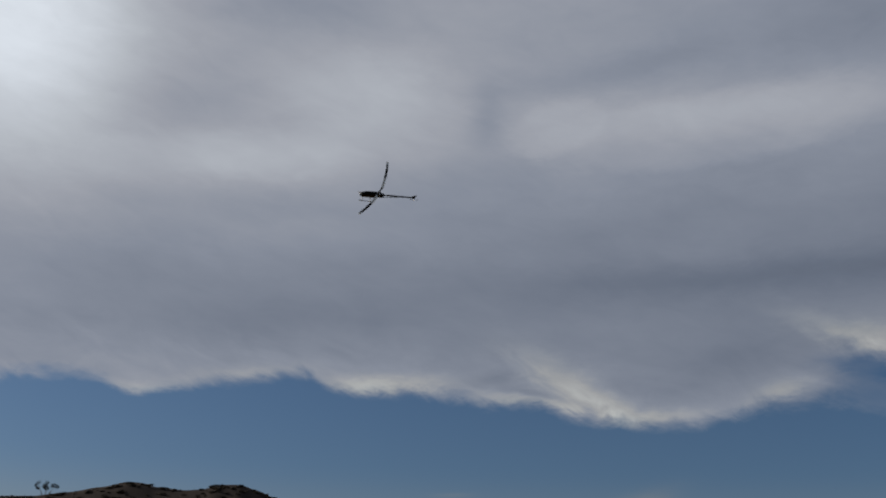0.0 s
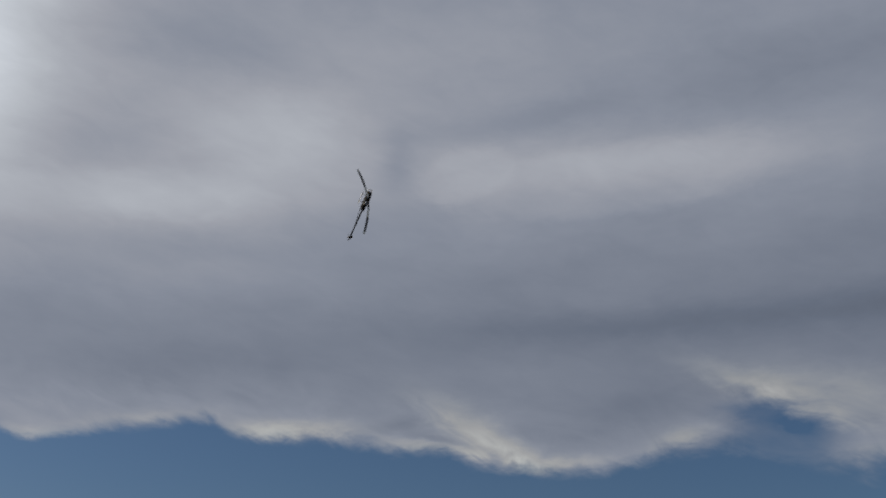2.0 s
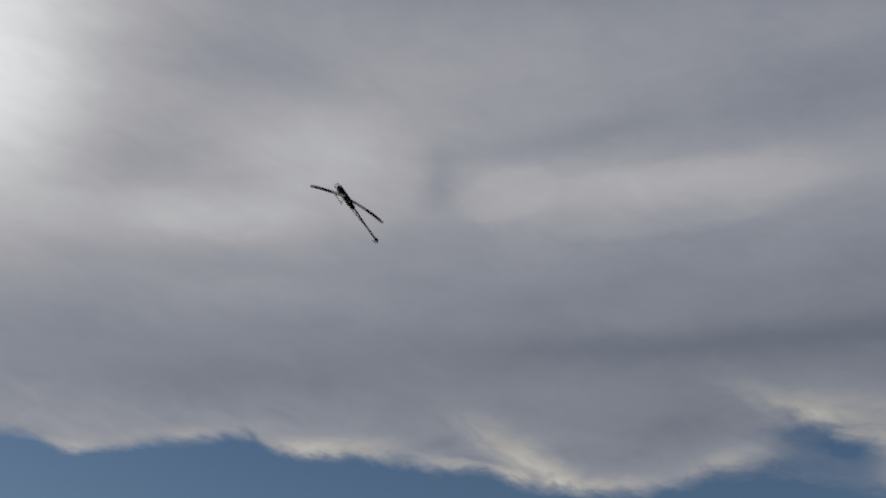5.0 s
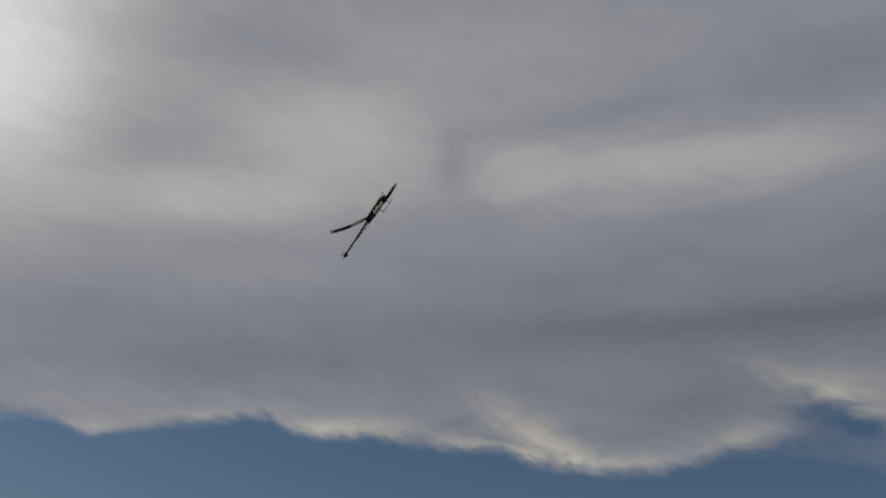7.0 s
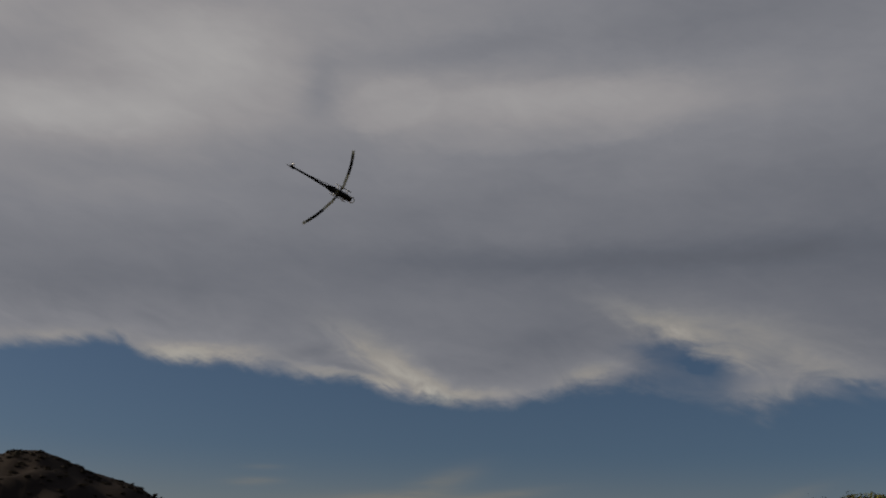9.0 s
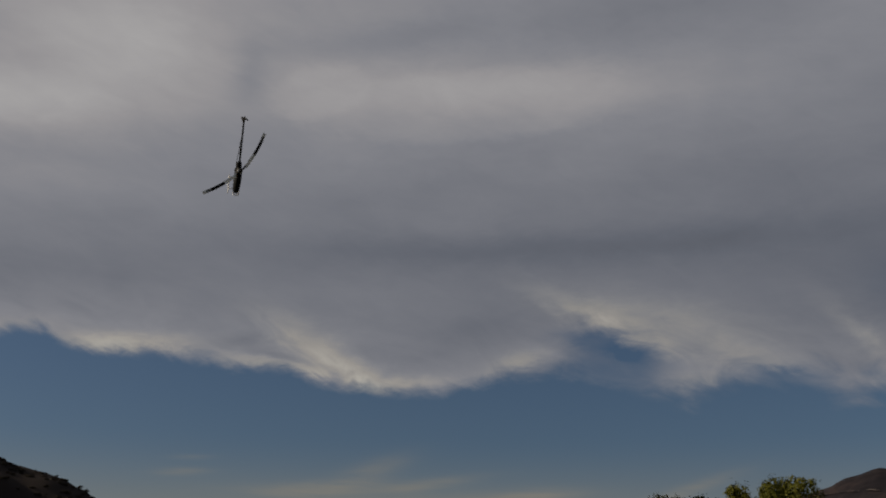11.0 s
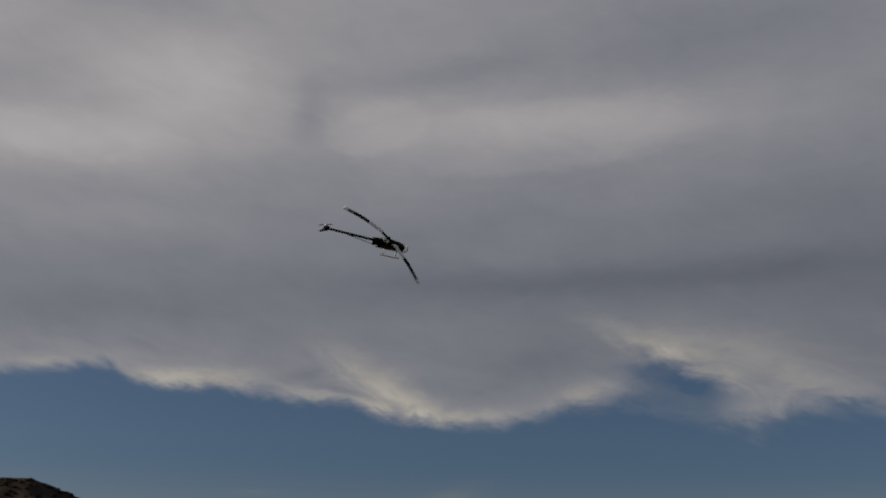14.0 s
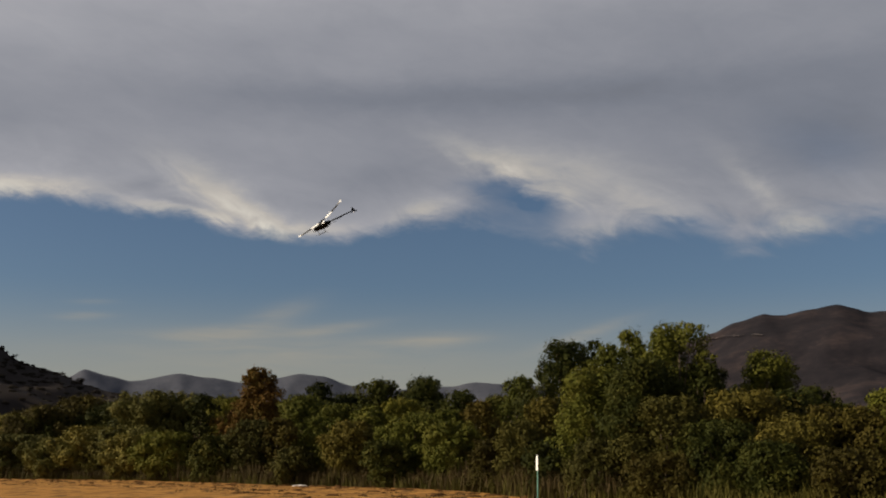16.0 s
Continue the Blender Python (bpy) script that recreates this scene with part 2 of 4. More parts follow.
    face.inputs["Roughness"].default_value = 0.7
    face.inputs["Specular IOR Level"].default_value = 0.06
    n.put(through_leaf.inputs[0], colour)
    both = n.add("ShaderNodeMixShader")
    both.inputs[0].default_value = 0.06
    n.put(both.inputs[1], face.outputs[0]), n.put(both.inputs[2], through_leaf.outputs[0])
    n.put(n.add("ShaderNodeOutputMaterial").inputs[0], both.outputs[0])
    return mat


FIELD_DRY = material("dry_field", [(0.115, 0.054, 0.016), (0.27, 0.136, 0.038), (0.355, 0.200, 0.065)], 0.35, 0.95, 0.6, fine=14, gloss=0.03)


def field_material():
    """Tan stubble in the strip along the trees, unseen ground elsewhere dulled to cut its warm bounce."""
    mat = FIELD_DRY.copy()
    mat.name = "field"
    tree = mat.node_tree
    n = Nodes(tree, keep=True)
    shader = next(node for node in tree.nodes if node.type == "BSDF_PRINCIPLED")
    tan = shader.inputs["Base Color"].links[0].from_socket
    place = n.add("ShaderNodeTexCoord").outputs["Object"]
    axes = n.add("ShaderNodeSeparateXYZ")
    n.put(axes.inputs[0], place)
    ragged = n.math("MULTIPLY_ADD", n.noise(place, 0.06, 4.0), 14.0, -7.0)
    ahead = n.math("ADD", axes.outputs[1], ragged)
    strip = n.math("MULTIPLY", n.step(ahead, 24.0, 34.0), n.step(ahead, 170.0, 150.0))
    # made-up dull green for ground out of view, so less light bounces up
    grass = n.ramp(n.noise(place, 0.5, 6.0, 0.65), [(0.3, (0.035, 0.036, 0.018)), (0.7, (0.065, 0.062, 0.034))])
    # dark dashes mixed in for clods and their shade
    clods = n.step(n.noise(n.join(n.math("MULTIPLY", axes.outputs[0], 0.7), n.math("MULTIPLY", axes.outputs[1], 0.24)), 1.6, 4.0, 0.55), 0.52, 0.57)
    tan = n.mix(n.math("MULTIPLY", clods, 0.75), tan, (0.085, 0.045, 0.018))
    n.put(shader.inputs["Base Color"], n.mix(strip, grass, tan))
    return mat


# brown earth darkened so that the clods carry their shade
SHADED_EARTH = material("shade_darkened_clods", [(0.045, 0.022, 0.009), (0.10, 0.05, 0.018)], 1.5, 0.95, 0.6, gloss=0.03)
FIELD = field_material()
BRUSH_HILL = material("brushy_hillside", [(0.017, 0.0142, 0.0136), (0.0222, 0.0181, 0.0166), (0.029, 0.0230, 0.0195)], 0.02, 0.95, 0.5, fine=9, gloss=0.03)
# the haze of distance is put into this blue-grey colour
FAR_RIDGE = material("haze_tinted_ridge", [(0.046, 0.052, 0.070), (0.074, 0.079, 0.098)], 0.012, 1.0, 0.2, gloss=0.03)
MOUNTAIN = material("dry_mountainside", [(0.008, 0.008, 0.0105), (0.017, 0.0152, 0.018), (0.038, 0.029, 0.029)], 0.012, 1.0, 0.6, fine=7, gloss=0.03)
DIRT_ROAD = material("pale_dirt", [(0.22, 0.19, 0.16), (0.34, 0.29, 0.25)], 0.05, 1.0, 0.2, gloss=0.03)
BARK = material("bark", [(0.06, 0.045, 0.03), (0.14, 0.11, 0.08)], 4.0, 0.9, 0.6, stretch=(1, 1, 0.2), gloss=0.03)
LEAF_GREEN = leaf_material("green_leaves", (0.044, 0.051, 0.007), (0.076, 0.081, 0.012), (0.105, 0.099, 0.018))
# dark oak leaves, also used by the back row standing in for shade
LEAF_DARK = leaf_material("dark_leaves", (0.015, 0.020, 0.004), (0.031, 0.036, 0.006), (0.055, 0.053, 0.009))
LEAF_OLIVE = leaf_material("olive_leaves", (0.040, 0.038, 0.008), (0.065, 0.059, 0.012), (0.086, 0.075, 0.016))
LEAF_SAGE = leaf_material("sage_leaves", (0.053, 0.053, 0.014), (0.095, 0.089, 0.020), (0.141, 0.122, 0.031))
LEAF_AUTUMN = leaf_material("autumn_leaves", (0.064, 0.032, 0.007), (0.120, 0.064, 0.013), (0.080, 0.066, 0.013))
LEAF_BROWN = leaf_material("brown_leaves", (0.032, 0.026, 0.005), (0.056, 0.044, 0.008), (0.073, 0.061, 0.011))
LEAF_HILL = leaf_material("hill_brush", (0.020, 0.017, 0.013), (0.027, 0.022, 0.016), (0.036, 0.029, 0.019))
WALL_WHITE = material("house_wall", [(0.55, 0.54, 0.52), (0.7, 0.69, 0.66)], 0.4, 0.9, 0.1)
WINDOW_DARK = material("window_glass", [(0.02, 0.02, 0.025), (0.035, 0.035, 0.04)], 1.0, 0.2, 0.0)
REED = leaf_material("dry_reeds", (0.050, 0.034, 0.013), (0.100, 0.069, 0.028), (0.078, 0.062, 0.021))


# ---------------------------------------------------------------- building helpers
def link_mesh(name, bm, mat, parent=None, smooth=False):
    mesh = bpy.data.meshes.new(name)
    bm.to_mesh(mesh)
    bm.free()
    if smooth:
        mesh.shade_smooth()
    for m in mat if isinstance(mat, (list, tuple)) else [mat]:
        mesh.materials.append(m)
    ob = new(name, mesh)
    ob.parent = parent
    return ob


def part(name, bm, mat, parent, label="", smooth=False):
    return tagged(link_mesh(name, bm, mat, parent, smooth), label)


def mesh_from(name, points, faces, mat, parent=None, smooth=False):
    mesh = bpy.data.meshes.new(name)
    mesh.from_pydata([tuple(p) for p in points], [], faces)
    mesh.update()
    if smooth:
        mesh.shade_smooth()
    for m in mat if isinstance(mat, (list, tuple)) else [mat]:
        mesh.materials.append(m)
    ob = new(name, mesh)
    ob.parent = parent
    return ob


def tube(bm, points, radii, sides=8, cap=True):
    """A round bar along points with its radius at each of them."""
    rings = []
    for i, p in enumerate(points):
        p = Vector(p)
        ahead = Vector(points[min(i + 1, len(points) - 1)]) - Vector(points[max(i - 1, 0)])
        q = ahead.to_track_quat("Z", "Y")
        rings.append([bm.verts.new(p + q @ Vector((math.cos(k * math.tau / sides) * radii[i], math.sin(k * math.tau / sides) * radii[i], 0))) for k in range(sides)])
    for lower, upper in zip(rings, rings[1:]):
        for k in range(sides):
            bm.faces.new((lower[k], lower[(k + 1) % sides], upper[(k + 1) % sides], upper[k]))
    if cap:
        bm.faces.new(rings[0][::-1])
        bm.faces.new(rings[-1])
    return rings


def box(bm, size, at, turn=None, bevel=0.0):
    m = Matrix.Translation(at) @ (turn or Matrix()) @ Matrix.Diagonal((*size, 1))
    verts = bmesh.ops.create_cube(bm, size=1.0, matrix=m)["verts"]
    if bevel:
        edges = list({e for v in verts for e in v.link_edges})
        bmesh.ops.bevel(bm, geom=edges, offset=bevel, segments=2, affect="EDGES")


def polar(azimuth, distance):
    """A place on the ground, azimuth in degrees to the right of straight ahead."""
    return distance * math.sin(radians(azimuth)), distance * math.cos(radians(azimuth))


def glide(stops, x):
    """Smooth curve through (x, y) stops."""
    for (x0, y0), (x1, y1) in zip(stops, stops[1:]):
        if x <= x1:
            k = min(1.0, max(0.0, (x - x0) / (x1 - x0)))
            return y0 + (y1 - y0) * (0.5 * k + 0.5 * k * k * (3 - 2 * k))
    return stops[-1][1]


# ---------------------------------------------------------------- ground and distance
def build_ground():
    steps = [-4400, -2000, -900, -400, -200, -120] + list(range(-80, 84, 4)) + [120, 200, 400, 900, 2000, 4400]
    points, faces = [], []
    for y in steps:
        for x in steps:
            near = max(0.0, 1 - math.hypot(x, y) / 160)
            points.append((x, y, near * 0.10 * (noise.noise((x * 0.12, y * 0.12, 0)) - 0.0)))
    k = len(steps)
    for j in range(k - 1):
        for i in range(k - 1):
            faces.append((j * k + i, j * k + i + 1, (j + 1) * k + i + 1, (j + 1) * k + i))
    return tagged(mesh_from("ground", points, faces, FIELD, smooth=True), "dry tan stubble field of bare earth and mown grass", "ground", kind="structure")


def ridge_height(azimuth, away, skyline, distance, depth, rough):
    """Height of a hill range: its crest follows the skyline (azimuth, elevation in degrees) at the distance and falls away to both sides."""
    across = (away - distance + depth) / (2 * depth)
    fall = 1 - abs(2 * across - 1) ** 1.15
    spread = 4.5 * (1 - fall)
    level = sum(share * glide(skyline, azimuth + spread * k) for share, k in ((0.15, -1.0), (0.22, -0.5), (0.26, 0.0), (0.22, 0.5), (0.15, 1.0)))
    crest = EYE[2] + distance * math.tan(radians(level))
    x, y = polar(azimuth, away)
    rugged = noise.fractal((x / rough, y / rough, 3.0), 1.0, 2.0, 6) * rough * 0.06
    gully = sum(weight * math.sqrt(noise.noise((x / rough * u, y / rough * v, w)) ** 2 + 0.012) for weight, u, v, w in ((0.8, 0.62, 0.3, 7.0), (0.55, 1.7, 0.8, 2.0), (0.3, 4.1, 1.9, 5.0)))
    gully *= 0.3 if distance > 3000 else 1.25 if distance > 1500 else 1.0
    return max(-3.0, crest * fall + min(rugged * 0.9, 0.0 if across < 0.49 else 9.0) * (1 - fall) + rugged * (0.5 if distance > 1500 else 0.15) - gully * crest * 0.42 * min(1.0, fall * (1 - fall) * 3))


def ridge(name, skyline, distance, depth, mat, label, category, rough, columns=300, rows=64):
    first, last = skyline[0][0], skyline[-1][0]
    points, faces = [], []
    for j in range(rows + 1):
        away = distance - depth + 2 * depth * j / rows
        for i in range(columns + 1):
            az = first + (last - first) * i / columns
            points.append((*polar(az, away), ridge_height(az, away, skyline, distance, depth, rough)))
    w = columns + 1
    for j in range(rows):
        for i in range(columns):
            faces.append((j * w + i, j * w + i + 1, (j + 1) * w + i + 1, (j + 1) * w + i))
    return tagged(mesh_from(name, points, faces, mat, smooth=True), label, category, kind="structure")


ground = build_ground()
HILL_SKYLINE = ((-58, 5.2), (-46, 6.3), (-39.4, 6.85), (-37.8, 7.15), (-36.3, 7.5), (-35.0, 7.86), (-34.2, 7.82), (-33.7, 7.68), (-32.2, 7.6), (-31.3, 7.72), (-30.5, 8.0), (-29.4, 8.06), (-28.6, 7.85), (-27.7, 7.53),
                (-26.7, 7.15), (-25.5, 6.89), (-24.6, 6.65), (-23.5, 6.15), (-22.5, 5.52), (-22.0, 5.1), (-21.4, 4.76), (-20.3, 4.5), (-19.4, 4.23), (-18.7, 3.85), (-17.0, 3.43), (-16.2, 3.2), (-12, 2.2), (-6, 0.0))
ridge("hill", HILL_SKYLINE,
      700, 330, BRUSH_HILL, "dark brushy hillside with scattered shrubs on its crest", "hill", 60)
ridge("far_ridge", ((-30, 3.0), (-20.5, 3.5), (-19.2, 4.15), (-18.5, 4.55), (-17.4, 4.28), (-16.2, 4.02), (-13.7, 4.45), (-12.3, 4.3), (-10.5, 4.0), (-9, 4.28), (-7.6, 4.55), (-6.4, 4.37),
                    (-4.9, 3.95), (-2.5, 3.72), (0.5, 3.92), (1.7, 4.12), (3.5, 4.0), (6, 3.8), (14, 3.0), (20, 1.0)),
      3600, 500, FAR_RIDGE, "low mountain range tinted blue-grey for haze", "mountain", 120)
MOUNTAIN_SKYLINE = ((4, 1.0), (8, 4.4), (11.8, 5.9), (13.2, 6.26), (14.2, 6.58), (15.3, 7.07), (16.8, 7.5), (17.4, 7.4), (17.9, 7.38), (19.0, 7.6), (20.4, 7.84), (21.2, 7.63), (21.9, 7.38), (22.7, 7.38), (24, 7.2), (32, 6.0), (45, 3.0), (55, 0.5))
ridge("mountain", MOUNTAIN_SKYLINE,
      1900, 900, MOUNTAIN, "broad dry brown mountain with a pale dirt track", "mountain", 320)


# ---------------------------------------------------------------- trees
# azimuth, distance, height, crown width
TREES = {
    "olive": ( (-9.9, 89.6, 5.1, 3.7), (-7.8, 80.1, 2.8, 2.9), (-4.7, 79.0, 4.6, 4.5), (5.3, 61.7, 5.3, 2.9), (4.1, 59.1, 3.9, 3.0), (11.7, 48.0, 4.5, 3.8), (15.7, 48.7, 4.8, 3.9), (18.4, 45.6, 3.5, 3.2), (8.2, 49.7, 2.8, 2.8), (27.1, 44.0, 4.1, 4.6) ),
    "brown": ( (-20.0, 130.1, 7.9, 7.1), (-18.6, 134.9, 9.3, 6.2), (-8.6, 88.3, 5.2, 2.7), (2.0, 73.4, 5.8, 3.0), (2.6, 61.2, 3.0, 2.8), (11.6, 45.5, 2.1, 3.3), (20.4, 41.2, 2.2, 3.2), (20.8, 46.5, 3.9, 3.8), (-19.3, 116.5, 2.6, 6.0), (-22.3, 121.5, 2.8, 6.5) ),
    "green": ( (-15.9, 126.5, 8.1, 4.7), (-14.2, 99.8, 4.3, 6.3), (-11.1, 106.6, 7.8, 5.0), (-7.3, 94.4, 7.4, 3.7), (-5.5, 90.0, 6.4, 3.9), (-3.9, 81.8, 5.8, 3.4), (-2.2, 83.5, 6.5, 3.9), (-1.3, 75.4, 5.0, 4.6), (4.2, 76.5, 7.7, 2.6), (0.5, 70.7, 4.3, 4.0), (8.8, 59.4, 8.1, 2.2), (10.0, 60.0, 8.9, 1.9), (12.2, 54.7, 8.5, 3.2), (8.0, 54.4, 6.4, 4.2), (16.8, 56.2, 7.2, 2.9), (22.4, 51.8, 4.9, 2.9), (24.4, 47.0, 4.5, 4.0), (0.2, 74.5, 5.2, 3.0) ),
    "dark": ( (-12.6, 100.0, 7.8, 2.3), (-11.7, 92.8, 3.9, 4.4), (-6.5, 99.4, 8.9, 2.6), (-3.3, 91.0, 8.6, 3.5), (-1.0, 88.0, 8.5, 3.4), (-2.8, 73.4, 3.1, 3.4), (0.9, 84.4, 7.2, 2.8), (6.5, 64.2, 8.8, 3.1), (8.0, 66.4, 9.0, 1.5), (10.6, 50.6, 6.3, 4.2), (13.8, 53.7, 6.5, 2.4), (19.0, 53.3, 5.2, 3.2), (17.5, 49.9, 4.8, 3.2), (16.7, 43.3, 2.5, 2.8), (14.2, 45.5, 3.4, 3.1), (5.8, 54.0, 2.7, 2.5) ),
    "autumn": ((-9.65, 100.2, 10.2, 6.0),),
    "sage": ( (-23.8, 136.2, 7.3, 8.4), (-21.6, 130.0, 6.8, 6.8), (-21.1, 119.6, 4.5, 7.2), (-17.9, 113.2, 5.1, 7.9), (-19.5, 114.8, 4.0, 5.6), (-14.7, 110.6, 8.5, 7.0), (-15.9, 106.6, 4.2, 6.2), (-13.0, 110.9, 8.0, 4.7) ),
}
KINDS = {
    "olive": (LEAF_OLIVE, "grey-green willow with a loose sunlit crown"),
    "green": (LEAF_GREEN, "full green cottonwood with a clumped leafy crown"),
    "sage": (LEAF_SAGE, "pale sage-green willow with a sunlit spreading crown"),
    "dark": (LEAF_DARK, "dark green oak with a dense uneven crown"),
    "brown": (LEAF_BROWN, "small tree with browning autumn leaves"),
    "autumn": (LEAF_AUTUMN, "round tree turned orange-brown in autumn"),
}


def leaf_cloud(rng, lobes, density, size):
    """Many small four-sided leaves on and in the lobes (centre, radii); returns points and faces."""
    corner = []
    for centre, radii in lobes:
        area = 4.2 * math.pi * (radii[0] * radii[1] * radii[2]) ** (2 / 3)
        count = max(24, int(area * density))
        way = rng.normal(size=(count, 3))
        way /= np.linalg.norm(way, axis=1)[:, None]
        reach = rng.uniform(0.45, 1.0, (count, 1)) ** 0.35 * (1 + 0.20 * np.sin(way[:, :1] * 7 + centre[0]) * np.cos(way[:, 1:2] * 6 + way[:, 2:] * 5)) + rng.exponential(0.09, (count, 1))
        at = np.asarray(centre) + way * reach * np.asarray(radii)
        face = way + rng.normal(scale=0.24, size=(count, 3)) + np.array([0, 0, 0.12])
        face /= np.linalg.norm(face, axis=1)[:, None]
        side = np.cross(face, rng.normal(size=(count, 3)))
        side /= np.linalg.norm(side, axis=1)[:, None] + 1e-9
        up = np.cross(face, side)
        s = size * rng.uniform(0.6, 1.4, (count, 1))
        corner.append(np.stack([at - side * s * 0.42, at - up * s * 0.9 + face * s * 0.2, at + side * s * 0.42, at + up * s * 0.9 + face * s * 0.2], axis=1))
    points = np.concatenate(corner).reshape(-1, 3)
    faces = np.arange(len(points)).reshape(-1, 4)
    return points.tolist(), faces.tolist()


def build_tree(kind, azimuth, distance, height, width, seed):
    rng = np.random.default_rng(seed)
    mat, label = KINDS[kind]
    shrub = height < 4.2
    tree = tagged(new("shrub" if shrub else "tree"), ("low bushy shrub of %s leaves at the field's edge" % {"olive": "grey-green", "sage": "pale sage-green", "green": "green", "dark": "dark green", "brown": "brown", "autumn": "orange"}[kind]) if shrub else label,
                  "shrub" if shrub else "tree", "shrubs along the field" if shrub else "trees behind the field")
    x, y = polar(azimuth, distance)
    tree.matrix_basis = pose(x, y, -0.05, 0, 0, rng.uniform(0, 360))
    r, foot = width * (0.62 if height > 7 else 0.47), (0.0 if shrub else height * rng.uniform(0.02, 0.10))
    lobes = []
    middle, half = (height + foot) * 0.5, (height - foot) * 0.5
    count = int(10 + 0.8 * height + 1.0 * width) + (8 if kind == "autumn" else 0)
    for i in range(count):
        k = min(0.95, -0.85 + 1.8 * (i + rng.random()) / count)
        turn = i * 2.4 + rng.uniform(-0.5, 0.5)
        girth = 0.14 + 0.50 * (1 - k) if kind == "autumn" else math.sqrt(max(0.05, 1 - k * k)) * (1.0 if k > 0 else 1.0 - 0.18 * k * k)
        swell = 1 + 0.55 * noise.noise((math.cos(turn) * 1.3 + seed * 1.7, math.sin(turn) * 1.3, k * 1.6))
        out = r * girth * rng.uniform(0.5, 0.92) * swell
        size = (0.25 + 0.22 * rng.random() ** 1.4) * min(r, half) * (1.10 - 0.30 * k) + 0.10
        if kind == "autumn":
            size *= 1.15 - 0.62 * (k + 0.85) / 1.8
        centre = Vector((math.cos(turn) * out, math.sin(turn) * out, max(size * 0.5, min(middle + half * k, height - size * 1.0))))
        lobes.append((tuple(centre), (size * rng.uniform(0.9, 1.25), size * rng.uniform(0.9, 1.25), size * rng.uniform(0.7, 1.0))))
        # sprays that stand out of each clump
        for spray in range(9):
            way = Vector(rng.normal(size=3))
            way.z = abs(way.z) * 0.9 - 0.15
            small = size * rng.uniform(0.18, 0.36)
            at = centre + way.normalized() * size * rng.uniform(0.85, 1.25)
            at.z = max(small * 0.5, min(at.z, height - small * 0.8))
            lobes.append((tuple(at), (small, small, small * rng.uniform(0.7, 1.3))))
    if kind != "autumn":
        for i in range(int(3 + 2.2 * width)):
            turn, out, k = rng.uniform(0, math.tau), r * rng.uniform(0.1, 0.85), rng.uniform(0.10, 0.20)
            reach = half * rng.uniform(0.16, 0.34)
            z = middle + half * math.sqrt(max(0.0, 1 - (out / r) ** 2)) * rng.uniform(0.75, 0.98)
            lobes.append(((math.cos(turn) * out, math.sin(turn) * out, min(z, height - reach * 1.05)), (r * k, r * k, reach)))
    top = (0.12 if kind == "autumn" else 0.26) * min(r, half) + 0.1
    lobes.append(((rng.uniform(-0.25, 0.25) * r, rng.uniform(-0.2, 0.2) * r, height - top), (top * 1.1, top * 1.1, top)))
    size = 0.00105 * distance + 0.031
    points, faces = leaf_cloud(rng, lobes, 0.66 / size ** 2, size)
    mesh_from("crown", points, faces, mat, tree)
    bm = bmesh.new()
    thick = 0.02 * height + 0.03
    lean = rng.uniform(-0.06, 0.06, 2) * height
    tube(bm, [(0, 0, -0.1), (lean[0] * 0.3, lean[1] * 0.3, height * 0.25), (lean[0], lean[1], height * 0.55), (lean[0] * 1.2, lean[1] * 1.2, height * 0.85)], [thick, thick * 0.75, thick * 0.45, thick * 0.12], 7)
    part("trunk", bm, BARK, tree)
    for centre, _ in lobes[0:count * 10:20]:
        bm = bmesh.new()
        start = Vector((lean[0] * 0.5, lean[1] * 0.5, min(centre[2] * 0.55, height * 0.4)))
        middle = start.lerp(Vector(centre), 0.5) + Vector((0, 0, 0.12 * height * rng.random()))
        tube(bm, [start, middle, centre], [thick * 0.38, thick * 0.24, thick * 0.06], 5)
        part("limb", bm, BARK, tree)
    return tree


# dark rows added further back as shade between crowns: azimuth, elevation of their tops
SHADE_BACK_ROW = ((-24, 2.6), (-19, 2.6), (-16, 3.2), (-12, 3.4), (-9, 3.1), (-6, 3.4), (-3, 3.9), (0, 3.5), (3, 3.5), (5.5, 3.6), (8, 4.6), (11, 5.2), (13.5, 4.8), (16, 4.2), (19, 3.4), (22, 2.7), (27, 2.6))
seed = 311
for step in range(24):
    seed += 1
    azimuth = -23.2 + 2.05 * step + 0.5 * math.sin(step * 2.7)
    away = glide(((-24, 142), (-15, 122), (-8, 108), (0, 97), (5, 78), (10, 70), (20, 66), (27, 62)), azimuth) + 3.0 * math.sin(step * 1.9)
    build_tree("dark", azimuth, away, EYE[2] + away * math.tan(radians(glide(SHADE_BACK_ROW, azimuth) - 0.25 - 0.25 * math.sin(step * 3.3))), 0.055 * away, seed)

seed = 11
for kind, places in TREES.items():
    for place in places:
        seed += 1
        build_tree(kind, *place, seed)


# ---------------------------------------------------------------- growth along the field's edge
FIELD_EDGE = ((-45, 160), (-22.5, 119), (-15.7, 103), (-8.5, 80), (-1, 69.5), (3.5, 56.5), (5, 52), (10, 45.5), (15, 42), (22, 39), (30, 36), (40, 33))


def strands(name, rng, count, first, last, near, far, low, high, width, mat, label, category):
    """Thin upright blades in tufts between two distances from the field's edge."""
    points, faces = [], []
    tuft = None
    for i in range(count):
        if i % 14 == 0:
            az = rng.uniform(first, last)
            d = np.interp(az, [p[0] for p in FIELD_EDGE], [p[1] for p in FIELD_EDGE]) + rng.uniform(near, far)
            tuft = (*polar(az, d), rng.uniform(low, high) * (0.55 + 0.9 * abs(noise.noise((az * 1.3, 4.0, 0.0)))))
        x, y = tuft[0] + rng.normal(0, 0.30), tuft[1] + rng.normal(0, 0.30)
